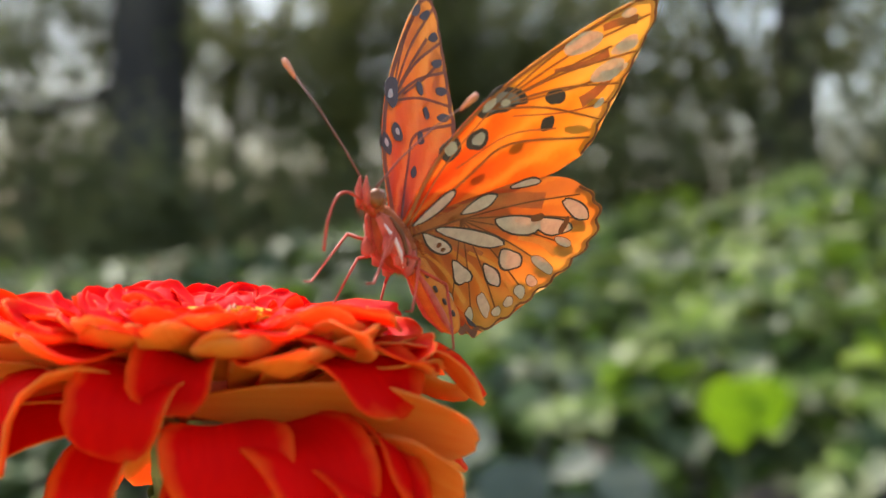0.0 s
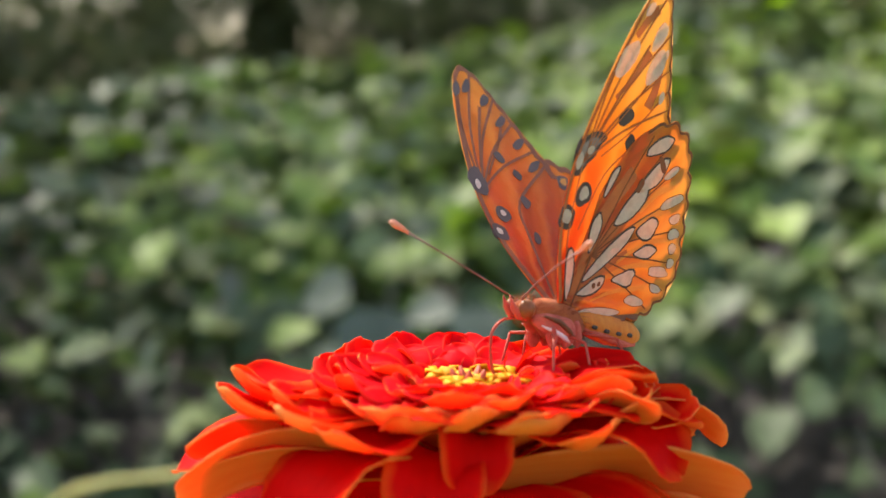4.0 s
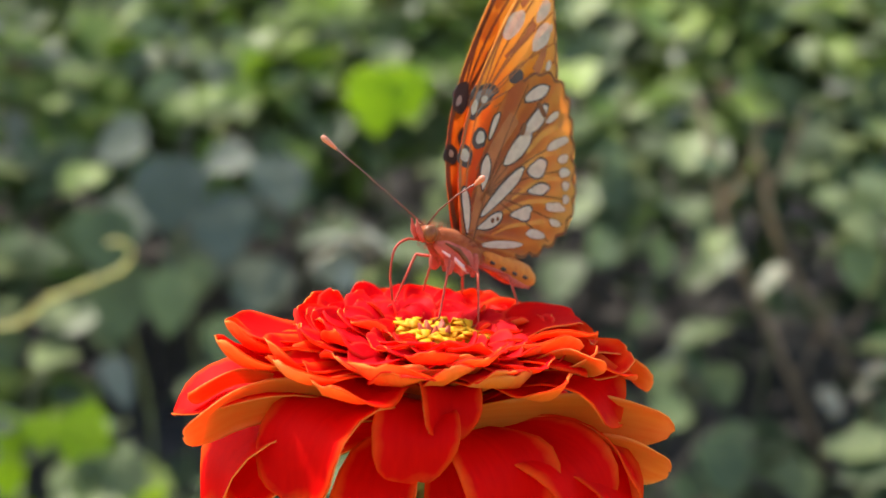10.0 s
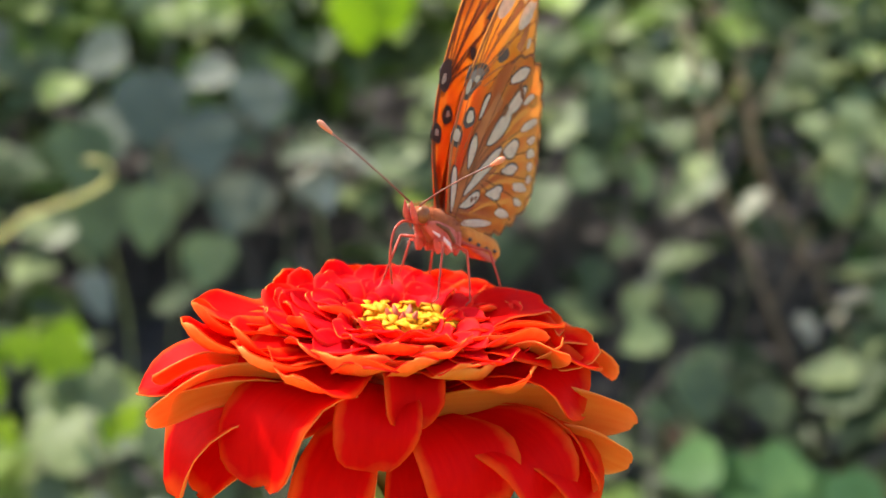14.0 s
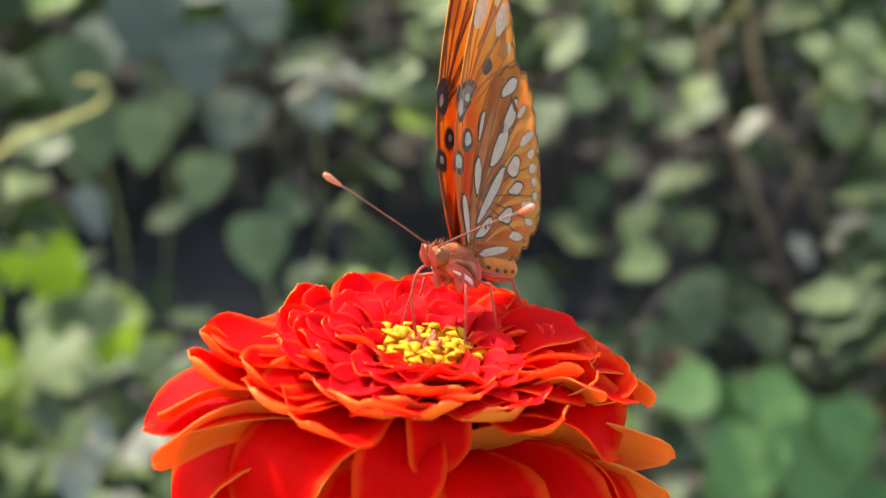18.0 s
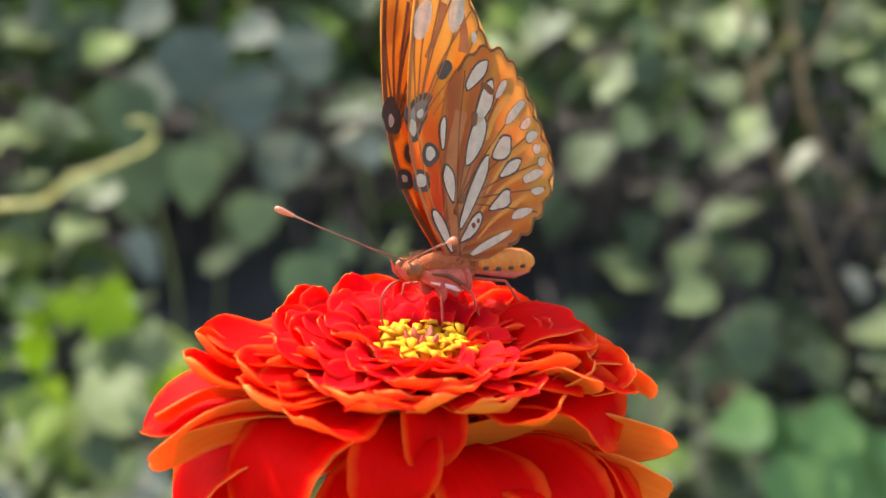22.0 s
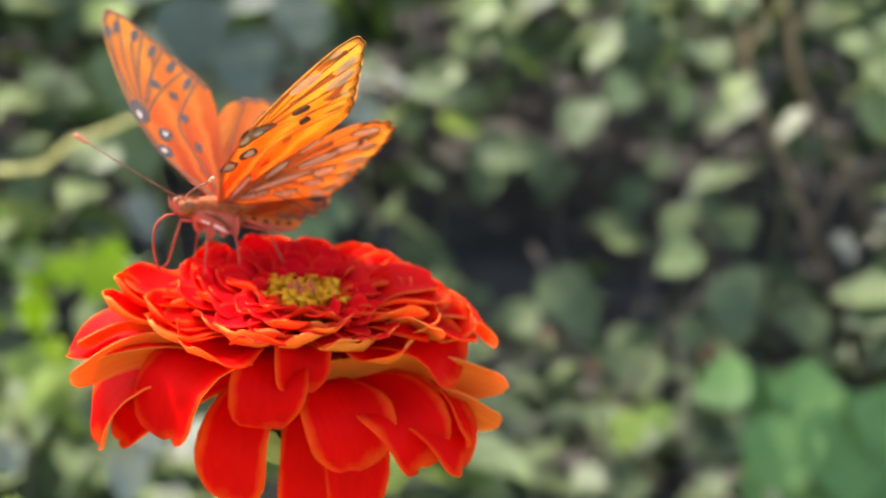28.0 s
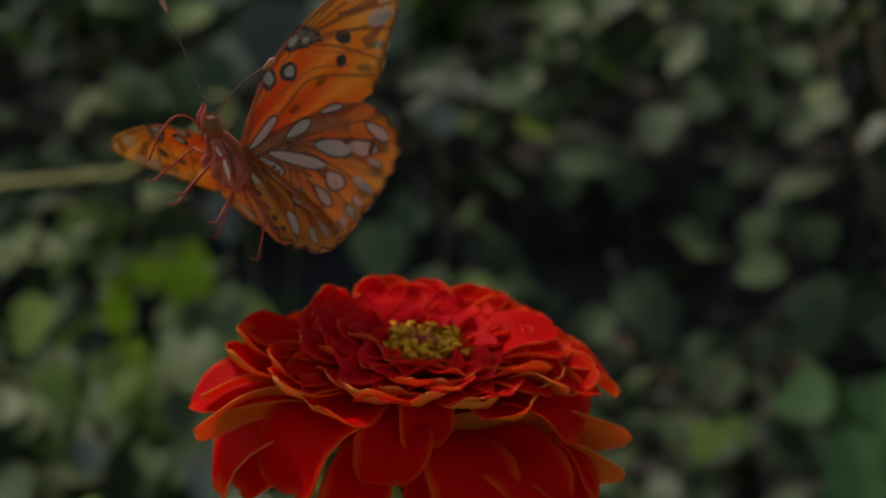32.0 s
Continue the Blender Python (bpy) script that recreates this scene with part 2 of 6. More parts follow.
def surface(name, stops, scale=40.0, rough=0.5, bump=0.2, bump_scale=None, through_light=0.0, spread=0.0, stretch=(1, 1, 1), coat=0.0, metal=0.0, sheen=0.0, gloss=0.5):
    """A surface whose colour runs through stops with noise at two scales; through_light: share of light let through."""
    m, nt, p, out = nodes_of(name)
    n, link = nt.nodes, nt.links
    tc = n.new("ShaderNodeTexCoord")
    mp = n.new("ShaderNodeMapping")
    mp.inputs["Scale"].default_value = stretch
    link.new(tc.outputs["Object"], mp.inputs[0])
    big = n.new("ShaderNodeTexNoise")
    big.inputs["Scale"].default_value, big.inputs["Detail"].default_value = scale, 6
    fine = n.new("ShaderNodeTexNoise")
    fine.inputs["Scale"].default_value, fine.inputs["Detail"].default_value = bump_scale or scale * 6, 4
    for tex in (big, fine):
        link.new(mp.outputs[0], tex.inputs["Vector"])
    mixv = n.new("ShaderNodeMath")
    mixv.operation = "MULTIPLY_ADD"
    link.new(fine.outputs[0], mixv.inputs[0])
    mixv.inputs[1].default_value = 0.35
    link.new(big.outputs[0], mixv.inputs[2])
    last = mixv.outputs[0]
    if spread:
        info = n.new("ShaderNodeObjectInfo")
        add = n.new("ShaderNodeMath")
        add.operation = "MULTIPLY_ADD"
        link.new(info.outputs["Random"], add.inputs[0])
        add.inputs[1].default_value = spread
        link.new(last, add.inputs[2])
        sub = n.new("ShaderNodeMath")
        sub.operation = "SUBTRACT"
        link.new(add.outputs[0], sub.inputs[0])
        sub.inputs[1].default_value = spread / 2
        last = sub.outputs[0]
    ramp = n.new("ShaderNodeValToRGB")
    els = ramp.color_ramp.elements
    while len(els) < len(stops):
        els.new(0.5)
    for e, (at, col) in zip(els, stops):
        e.position, e.color = at, (*col, 1)
    link.new(last, ramp.inputs[0])
    link.new(ramp.outputs[0], p.inputs["Base Color"])
    p.inputs["Roughness"].default_value, p.inputs["Metallic"].default_value = rough, metal
    p.inputs["Coat Weight"].default_value = coat
    p.inputs["Specular IOR Level"].default_value = gloss
    p.inputs["Sheen Weight"].default_value = sheen
    bp = n.new("ShaderNodeBump")
    bp.inputs["Strength"].default_value, bp.inputs["Distance"].default_value = bump, 0.02 / scale
    link.new(fine.outputs[0], bp.inputs["Height"])
    link.new(bp.outputs[0], p.inputs["Normal"])
    if through_light:
        tr = n.new("ShaderNodeBsdfTranslucent")
        link.new(ramp.outputs[0], tr.inputs[0])
        mix = n.new("ShaderNodeMixShader")
        mix.inputs[0].default_value = through_light
        link.new(p.outputs[0], mix.inputs[1])
        link.new(tr.outputs[0], mix.inputs[2])
        link.new(mix.outputs[0], out.inputs[0])
    return m


def petal_surface(name, base, streak, margin, gloss):
    """A petal face: fine lengthwise streaks, and a margin of another colour along the sides and tip."""
    m, nt, p, out = nodes_of(name)
    n, link = nt.nodes, nt.links
    tc = n.new("ShaderNodeTexCoord")
    near_rim = n.new("ShaderNodeAttribute")
    near_rim.attribute_name = "rim"
    mp = n.new("ShaderNodeMapping")
    mp.inputs["Scale"].default_value = (60, 1400, 300)
    link.new(tc.outputs["Object"], mp.inputs[0])
    fine = n.new("ShaderNodeTexNoise")
    fine.inputs["Scale"].default_value, fine.inputs["Detail"].default_value = 1.0, 5
    link.new(mp.outputs[0], fine.inputs["Vector"])
    broad = n.new("ShaderNodeTexNoise")
    broad.inputs["Scale"].default_value, broad.inputs["Detail"].default_value = 180, 4
    link.new(tc.outputs["Object"], broad.inputs["Vector"])
    info = n.new("ShaderNodeObjectInfo")

    def math_node(op, x, y, z=None):
        k = n.new("ShaderNodeMath")
        k.operation = op
        for i, v in enumerate((x, y, z)):
            if v is None:
                continue
            if isinstance(v, (int, float)):
                k.inputs[i].default_value = v
            else:
                link.new(v, k.inputs[i])
        return k.outputs[0]

    rim = math_node("MULTIPLY_ADD", broad.outputs[0], 0.26, near_rim.outputs["Fac"])
    rim = math_node("MULTIPLY_ADD", info.outputs["Random"], 0.05, rim)
    ramp = n.new("ShaderNodeValToRGB")
    e = ramp.color_ramp.elements
    e[0].position, e[0].color = 0.55, (0, 0, 0, 1)
    e[1].position, e[1].color = 0.66, (1, 1, 1, 1)
    link.new(rim, ramp.inputs[0])
    tone = n.new("ShaderNodeMixRGB")
    tone.inputs[1].default_value, tone.inputs[2].default_value = (*base, 1), (*streak, 1)
    link.new(math_node("MULTIPLY_ADD", info.outputs["Random"], 0.35, math_node("SUBTRACT", math_node("MULTIPLY", fine.outputs[0], 1.3), 0.3)), tone.inputs[0])
    mix = n.new("ShaderNodeMixRGB")
    mix.inputs[2].default_value = (*margin, 1)
    link.new(tone.outputs[0], mix.inputs[1])
    link.new(math_node("MULTIPLY", ramp.outputs[0], 0.75), mix.inputs[0])
    link.new(mix.outputs[0], p.inputs["Base Color"])
    p.inputs["Roughness"].default_value = 0.55
    p.inputs["Specular IOR Level"].default_value = gloss
    bp = n.new("ShaderNodeBump")
    bp.inputs["Strength"].default_value, bp.inputs["Distance"].default_value = 0.35, 0.0002
    link.new(fine.outputs[0], bp.inputs["Height"])
    link.new(bp.outputs[0], p.inputs["Normal"])
    tr = n.new("ShaderNodeBsdfTranslucent")
    link.new(mix.outputs[0], tr.inputs[0])
    sh = n.new("ShaderNodeMixShader")
    sh.inputs[0].default_value = 0.56
    link.new(p.outputs[0], sh.inputs[1])
    link.new(tr.outputs[0], sh.inputs[2])
    link.new(sh.outputs[0], out.inputs[0])
    return m


petal_red = petal_surface("petal_red", (0.74, 0.002, 0.003), (0.86, 0.006, 0.003), (0.93, 0.13, 0.012), 0.05)
petal_crimson = petal_surface("petal_crimson", (0.74, 0.003, 0.016), (0.88, 0.008, 0.012), (0.92, 0.05, 0.016), 0.06)
petal_orange = petal_surface("petal_orange", (0.86, 0.22, 0.016), (0.92, 0.36, 0.045), (0.93, 0.40, 0.09), 0.14)
floret_yellow = surface("floret_yellow", [(0.35, (0.62, 0.22, 0.004)), (0.75, (0.84, 0.42, 0.010))], 500, 0.6, 0.3, 2500, 0.25, 0.2, gloss=0.15)
chaff_red = surface("chaff_red", [(0.3, (0.35, 0.03, 0.015)), (0.8, (0.65, 0.12, 0.03))], 600, 0.6, 0.3, 2500, 0.2)
bract_green = surface("bract_green", [(0.3, (0.10, 0.16, 0.03)), (0.8, (0.30, 0.36, 0.10))], 300, 0.55, 0.3, 1500, 0.15)
stem_green = surface("stem_green", [(0.3, (0.22, 0.30, 0.08)), (0.8, (0.40, 0.46, 0.18))], 120, 0.5, 0.4, 1500, 0.0, 0, (1, 1, 0.1))
leaf_mid = surface("leaf_mid", [(0.25, (0.078, 0.105, 0.048)), (0.55, (0.13, 0.165, 0.070)), (0.85, (0.215, 0.265, 0.105))], 14, 0.46, 0.3, 120, 0.44, 0.5, gloss=0.24)
leaf_bright = surface("leaf_bright", [(0.3, (0.20, 0.28, 0.050)), (0.8, (0.33, 0.42, 0.09))], 14, 0.45, 0.3, 120, 0.48, 0.4, gloss=0.2)
# glow of sun through the blade, put into a raised lime colour
leaf_backlit = surface("leaf_backlit", [(0.3, (0.34, 0.47, 0.025)), (0.8, (0.46, 0.60, 0.045))], 14, 0.5, 0.3, 120, 0.68, 0.2, gloss=0.15)
leaf_soft = surface("leaf_soft", [(0.3, (0.18, 0.225, 0.088)), (0.8, (0.32, 0.37, 0.15))], 14, 0.45, 0.3, 120, 0.46, 0.35, gloss=0.2)
leaf_fresh = surface("leaf_fresh", [(0.3, (0.10, 0.20, 0.055)), (0.8, (0.18, 0.31, 0.095))], 14, 0.5, 0.3, 120, 0.5, 0.4, gloss=0.2)
# dull grey-green: the shade of the hollow is part of this colour
leaf_shaded = surface("leaf_shaded", [(0.3, (0.085, 0.10, 0.070)), (0.8, (0.135, 0.155, 0.105))], 14, 0.5, 0.3, 120, 0.25, 0.3, gloss=0.15)
leaf_pale = surface("leaf_pale", [(0.3, (0.24, 0.26, 0.18)), (0.8, (0.40, 0.38, 0.28))], 14, 0.6, 0.3, 120, 0.25, 0.4, gloss=0.05)
leaf_fallen = surface("leaf_fallen", [(0.3, (0.10, 0.05, 0.02)), (0.8, (0.28, 0.14, 0.05))], 20, 0.7, 0.4, 150, 0.15, 0.6)
leaf_wood = surface("leaf_wood", [(0.3, (0.045, 0.055, 0.022)), (0.6, (0.115, 0.13, 0.042)), (0.9, (0.27, 0.27, 0.085))], 1.2, 0.6, 0.2, 40, 0.4)
tendril_skin = surface("tendril_skin", [(0.3, (0.50, 0.46, 0.12)), (0.8, (0.78, 0.70, 0.26))], 60, 0.5, 0.4, 300, 0.3)
vine_green = surface("vine_green", [(0.3, (0.18, 0.20, 0.05)), (0.8, (0.36, 0.36, 0.12))], 40, 0.6, 0.4, 300, 0.1)
twig_brown = surface("twig_brown", [(0.3, (0.08, 0.065, 0.05)), (0.8, (0.19, 0.15, 0.115))], 30, 0.9, 0.6, 300, gloss=0.1)
bark = surface("bark", [(0.3, (0.014, 0.012, 0.010)), (0.6, (0.032, 0.027, 0.023)), (0.85, (0.065, 0.055, 0.046))], 5, 0.9, 1.0, 30, 0.0, 0, (1, 1, 0.25))
stem_brown = surface("stem_brown", [(0.3, (0.17, 0.105, 0.055)), (0.8, (0.36, 0.24, 0.14))], 30, 0.7, 0.4, 200, gloss=0.15)
# pale ground behind the camera, added unseen to throw light on the flower
bounce_grass = surface("bounce_grass", [(0.3, (0.13, 0.17, 0.06)), (0.6, (0.23, 0.25, 0.10)), (0.85, (0.34, 0.33, 0.17))], 9, 0.9, 1.0, 90, gloss=0.05)
soil = surface("soil", [(0.3, (0.040, 0.035, 0.031)), (0.6, (0.070, 0.062, 0.055)), (0.85, (0.12, 0.105, 0.092))], 6, 0.95, 1.0, 60, gloss=0.05)

def wing_surface(name, stops, root, axis, streak, share=0.58):
    """A scaled wing face: colour runs outwards along an axis (metres), with pleats fanning out from the root (u, v in
    mm); streak: pleat highlights put into the colour.
    """
    m, nt, p, out = nodes_of(name)
    n, link = nt.nodes, nt.links
    tc = n.new("ShaderNodeTexCoord")
    sep = n.new("ShaderNodeSeparateXYZ")
    link.new(tc.outputs["Object"], sep.inputs[0])

    def calc(op, x, y=None, z=None):
        k = n.new("ShaderNodeMath")
        k.operation = op
        for i, v in enumerate((x, y, z)):
            if v is None:
                continue
            if isinstance(v, (int, float)):
                k.inputs[i].default_value = v
            else:
                link.new(v, k.inputs[i])
        return k.outputs[0]

    nz = n.new("ShaderNodeTexNoise")
    nz.inputs["Scale"].default_value, nz.inputs["Detail"].default_value = 260, 5
    link.new(tc.outputs["Object"], nz.inputs["Vector"])
    dust = n.new("ShaderNodeTexNoise")
    dust.inputs["Scale"].default_value, dust.inputs["Detail"].default_value = 2600, 3
    link.new(tc.outputs["Object"], dust.inputs["Vector"])
    du = calc("SUBTRACT", sep.outputs[0], root[0] * 0.001)
    dv = calc("SUBTRACT", sep.outputs[2], root[1] * 0.001)
    ang = calc("ARCTAN2", du, dv)
    fan = calc("SINE", calc("MULTIPLY_ADD", nz.outputs[0], 5.0, calc("MULTIPLY", ang, 34)))
    along = calc("MULTIPLY_ADD", sep.outputs[0], axis[0], calc("MULTIPLY", sep.outputs[2], axis[1]))
    along = calc("MULTIPLY_ADD", nz.outputs[0], 0.30, along)
    along = calc("MULTIPLY_ADD", fan, 0.05, along)
    ramp = n.new("ShaderNodeValToRGB")
    els = ramp.color_ramp.elements
    while len(els) < len(stops):
        els.new(0.5)
    for e, (at, col) in zip(els, stops):
        e.position, e.color = at, (*col, 1)
    link.new(along, ramp.inputs[0])
    # highlights on the pleat ridges, mixed into the base colour
    mix = n.new("ShaderNodeMixRGB")
    mix.inputs[2].default_value = (*streak, 1)
    link.new(ramp.outputs[0], mix.inputs[1])
    link.new(calc("MULTIPLY", calc("MAXIMUM", calc("MULTIPLY_ADD", dust.outputs[0], 0.7, calc("SUBTRACT", fan, 0.5)), 0), 0.32), mix.inputs[0])
    link.new(mix.outputs[0], p.inputs["Base Color"])
    p.inputs["Roughness"].default_value, p.inputs["Specular IOR Level"].default_value = 0.55, 0.3
    bp = n.new("ShaderNodeBump")
    bp.inputs["Strength"].default_value, bp.inputs["Distance"].default_value = 0.3, 0.0005
    link.new(calc("MULTIPLY_ADD", dust.outputs[0], 0.3, fan), bp.inputs["Height"])
    link.new(bp.outputs[0], p.inputs["Normal"])
    thin = n.new("ShaderNodeGamma")
    thin.inputs[1].default_value = 0.68
    link.new(mix.outputs[0], thin.inputs[0])
    tr = n.new("ShaderNodeBsdfTranslucent")
    link.new(thin.outputs[0], tr.inputs[0])
    sh = n.new("ShaderNodeMixShader")
    sh.inputs[0].default_value = share
    link.new(p.outputs[0], sh.inputs[1])
    link.new(tr.outputs[0], sh.inputs[2])
    link.new(sh.outputs[0], out.inputs[0])
    return m


wing_upper = wing_surface("wing_upper", [(0.15, (0.46, 0.055, 0.005)), (0.5, (0.60, 0.13, 0.008)), (0.95, (0.68, 0.24, 0.022))], (5, -8), (-8, 22), (0.84, 0.36, 0.05))
wing_under_fore = wing_surface("wing_under_fore", [(0.22, (0.74, 0.055, 0.006)), (0.5, (0.80, 0.15, 0.010)), (0.72, (0.82, 0.32, 0.025)), (1.0, (0.80, 0.46, 0.11))], (5, -8), (-14, 22), (0.90, 0.44, 0.07))
wing_under_hind = wing_surface("wing_under_hind", [(0.15, (0.40, 0.105, 0.040)), (0.45, (0.53, 0.150, 0.038)), (0.75, (0.72, 0.235, 0.04)), (1.0, (0.84, 0.43, 0.10))], (3, 1), (-45, 0), (0.88, 0.42, 0.06))
wing_orange = surface("wing_orange", [(0.3, (0.70, 0.24, 0.03)), (0.8, (0.84, 0.42, 0.08))], 160, 0.55, 0.3, 3000, 0.5)
scale_silver = surface("scale_silver", [(0.3, (0.62, 0.47, 0.36)), (0.8, (0.82, 0.68, 0.54))], 900, 0.35, 0.2, 3000, 0.5)
scale_black = surface("scale_black", [(0.3, (0.025, 0.014, 0.010)), (0.8, (0.07, 0.04, 0.03))], 300, 0.7, 0.3, 3000, 0.1)
scale_dusk = surface("scale_dusk", [(0.3, (0.16, 0.11, 0.09)), (0.8, (0.28, 0.21, 0.18))], 300, 0.7, 0.3, 3000, 0.2)
vein_tan = surface("vein_tan", [(0.3, (0.38, 0.10, 0.03)), (0.8, (0.54, 0.18, 0.05))], 300, 0.6, 0.3, 3000, 0.4)
scale_brown = surface("scale_brown", [(0.3, (0.13, 0.042, 0.018)), (0.8, (0.28, 0.10, 0.035))], 300, 0.7, 0.3, 3000, 0.4)
fur_orange = surface("fur_orange", [(0.3, (0.20, 0.035, 0.010)), (0.8, (0.38, 0.09, 0.02))], 500, 0.8, 1.0, 4000, 0, 0, (1, 1, 1), 0, 0, 0.05, gloss=0.2)
fur_pale = surface("fur_pale", [(0.3, (0.32, 0.03, 0.018)), (0.8, (0.55, 0.115, 0.07))], 500, 0.8, 1.0, 4000, 0, 0, (1, 1, 1), 0, 0, 0.05, gloss=0.2)
fur_cream = surface("fur_cream", [(0.3, (0.62, 0.36, 0.30)), (0.8, (0.82, 0.60, 0.52))], 500, 0.8, 1.0, 4000, gloss=0.2)
abdomen_skin = surface("abdomen_skin", [(0.35, (0.46, 0.10, 0.016)), (0.8, (0.62, 0.20, 0.03))], 400, 0.7, 0.6, 3000, 0, 0, (2.5, 1, 1), gloss=0.2)
eye_amber = surface("eye_amber", [(0.3, (0.11, 0.03, 0.010)), (0.8, (0.26, 0.085, 0.02))], 900, 0.4, 0.3, 6000, 0, 0, (1, 1, 1), 0.04, gloss=0.25)
leg_red = surface("leg_red", [(0.3, (0.26, 0.022, 0.010)), (0.8, (0.46, 0.06, 0.025))], 600, 0.5, 0.3, 4000, gloss=0.25)
feeler_dark = surface("feeler_dark", [(0.3, (0.08, 0.03, 0.02)), (0.8, (0.22, 0.08, 0.05))], 900, 0.5, 0.3, 5000)
club_orange = surface("club_orange", [(0.3, (0.44, 0.12, 0.06)), (0.8, (0.62, 0.22, 0.11))], 900, 0.5, 0.3, 5000)

# ---- mesh helpers ----


def mesh_of(name, bm, *mats):
    me = bpy.data.meshes.new(name)
    bm.normal_update()
    bm.to_mesh(me)
    bm.free()
    for m in mats:
        me.materials.append(m)
    me.polygons.foreach_set("use_smooth", [True] * len(me.polygons))
    return me


def part(name, data, parent, m=None, label=""):
    ob = new(name, data)
    ob.parent = parent
    if m is not None:
        ob.matrix_basis = m
    if label:
        ob["label"] = label
    return ob


def add_tube(bm, points, radii, sides=8, mat=0, closed_ends=True):
    """A round tube along points."""
    pts = [Vector(p) for p in points]
    rings = []
    ref = Vector((0, 0, 1))
    for i, p in enumerate(pts):
        d = (pts[min(i + 1, len(pts) - 1)] - pts[max(i - 1, 0)]).normalized()
        side = d.cross(ref)
        if side.length < 0.05:
            side = d.cross(Vector((0, 1, 0)))
        side.normalize()
        up = side.cross(d)
        r = radii[i] if hasattr(radii, "__len__") else radii
        rings.append([bm.verts.new(p + (side * math.cos(a) + up * math.sin(a)) * r) for a in (2 * math.pi * k / sides for k in range(sides))])
    faces = []
    for a, b in zip(rings, rings[1:]):
        for k in range(sides):
            faces.append(bm.faces.new((a[k], a[(k + 1) % sides], b[(k + 1) % sides], b[k])))
    if closed_ends:
        faces.append(bm.faces.new(rings[0][::-1]))
        faces.append(bm.faces.new(rings[-1]))
    for f in faces:
        f.material_index = mat
    return rings


def tube(points, radii, mat, name="tube", sides=8):
    bm = bmesh.new()
    add_tube(bm, points, radii, sides)
    return mesh_of(name, bm, mat)


def bend(points, steps):
    """A smooth curve through points (Catmull-Rom)."""
    p = [Vector(q) for q in points]
    p = [p[0] * 2 - p[1], *p, p[-1] * 2 - p[-2]]
    out = []
    for i in range(1, len(p) - 2):
        for k in range(steps):
            t = k / steps
            a, b, c, d = p[i - 1:i + 3]
            out.append(0.5 * (2 * b + (c - a) * t + (2 * a - 5 * b + 4 * c - d) * t * t + (3 * b - 3 * c + d - a) * t ** 3))
    out.append(p[-2])
    return out


# ---- ground ----
bm = bmesh.new()
GX = [-600, -60, -12, -6, -3, -1.5, -0.5, 0.5, 1.5, 3, 6, 12, 60, 600]
GY = [-600, -60, -8, -2, 0, 1, 2, 3, 5, 8, 14, 30, 80, 600]
grid = [[bm.verts.new((x, y, 0.04 * noise.noise((x, y, 0)) if abs(x) < 20 and abs(y) < 20 else 0)) for x in GX] for y in GY]
for j in range(len(GY) - 1):
    for i in range(len(GX) - 1):
        bm.faces.new((grid[j][i], grid[j][i + 1], grid[j + 1][i + 1], grid[j + 1][i])).material_index = 1 if GY[j] < 0 else 0
# the second material is the added reflector, out of view
tagged(new("ground", mesh_of("ground", bm, soil, bounce_grass)), "dark damp soil under the vines, unseen pale grass added to bounce light on the open side", "ground", kind="structure")


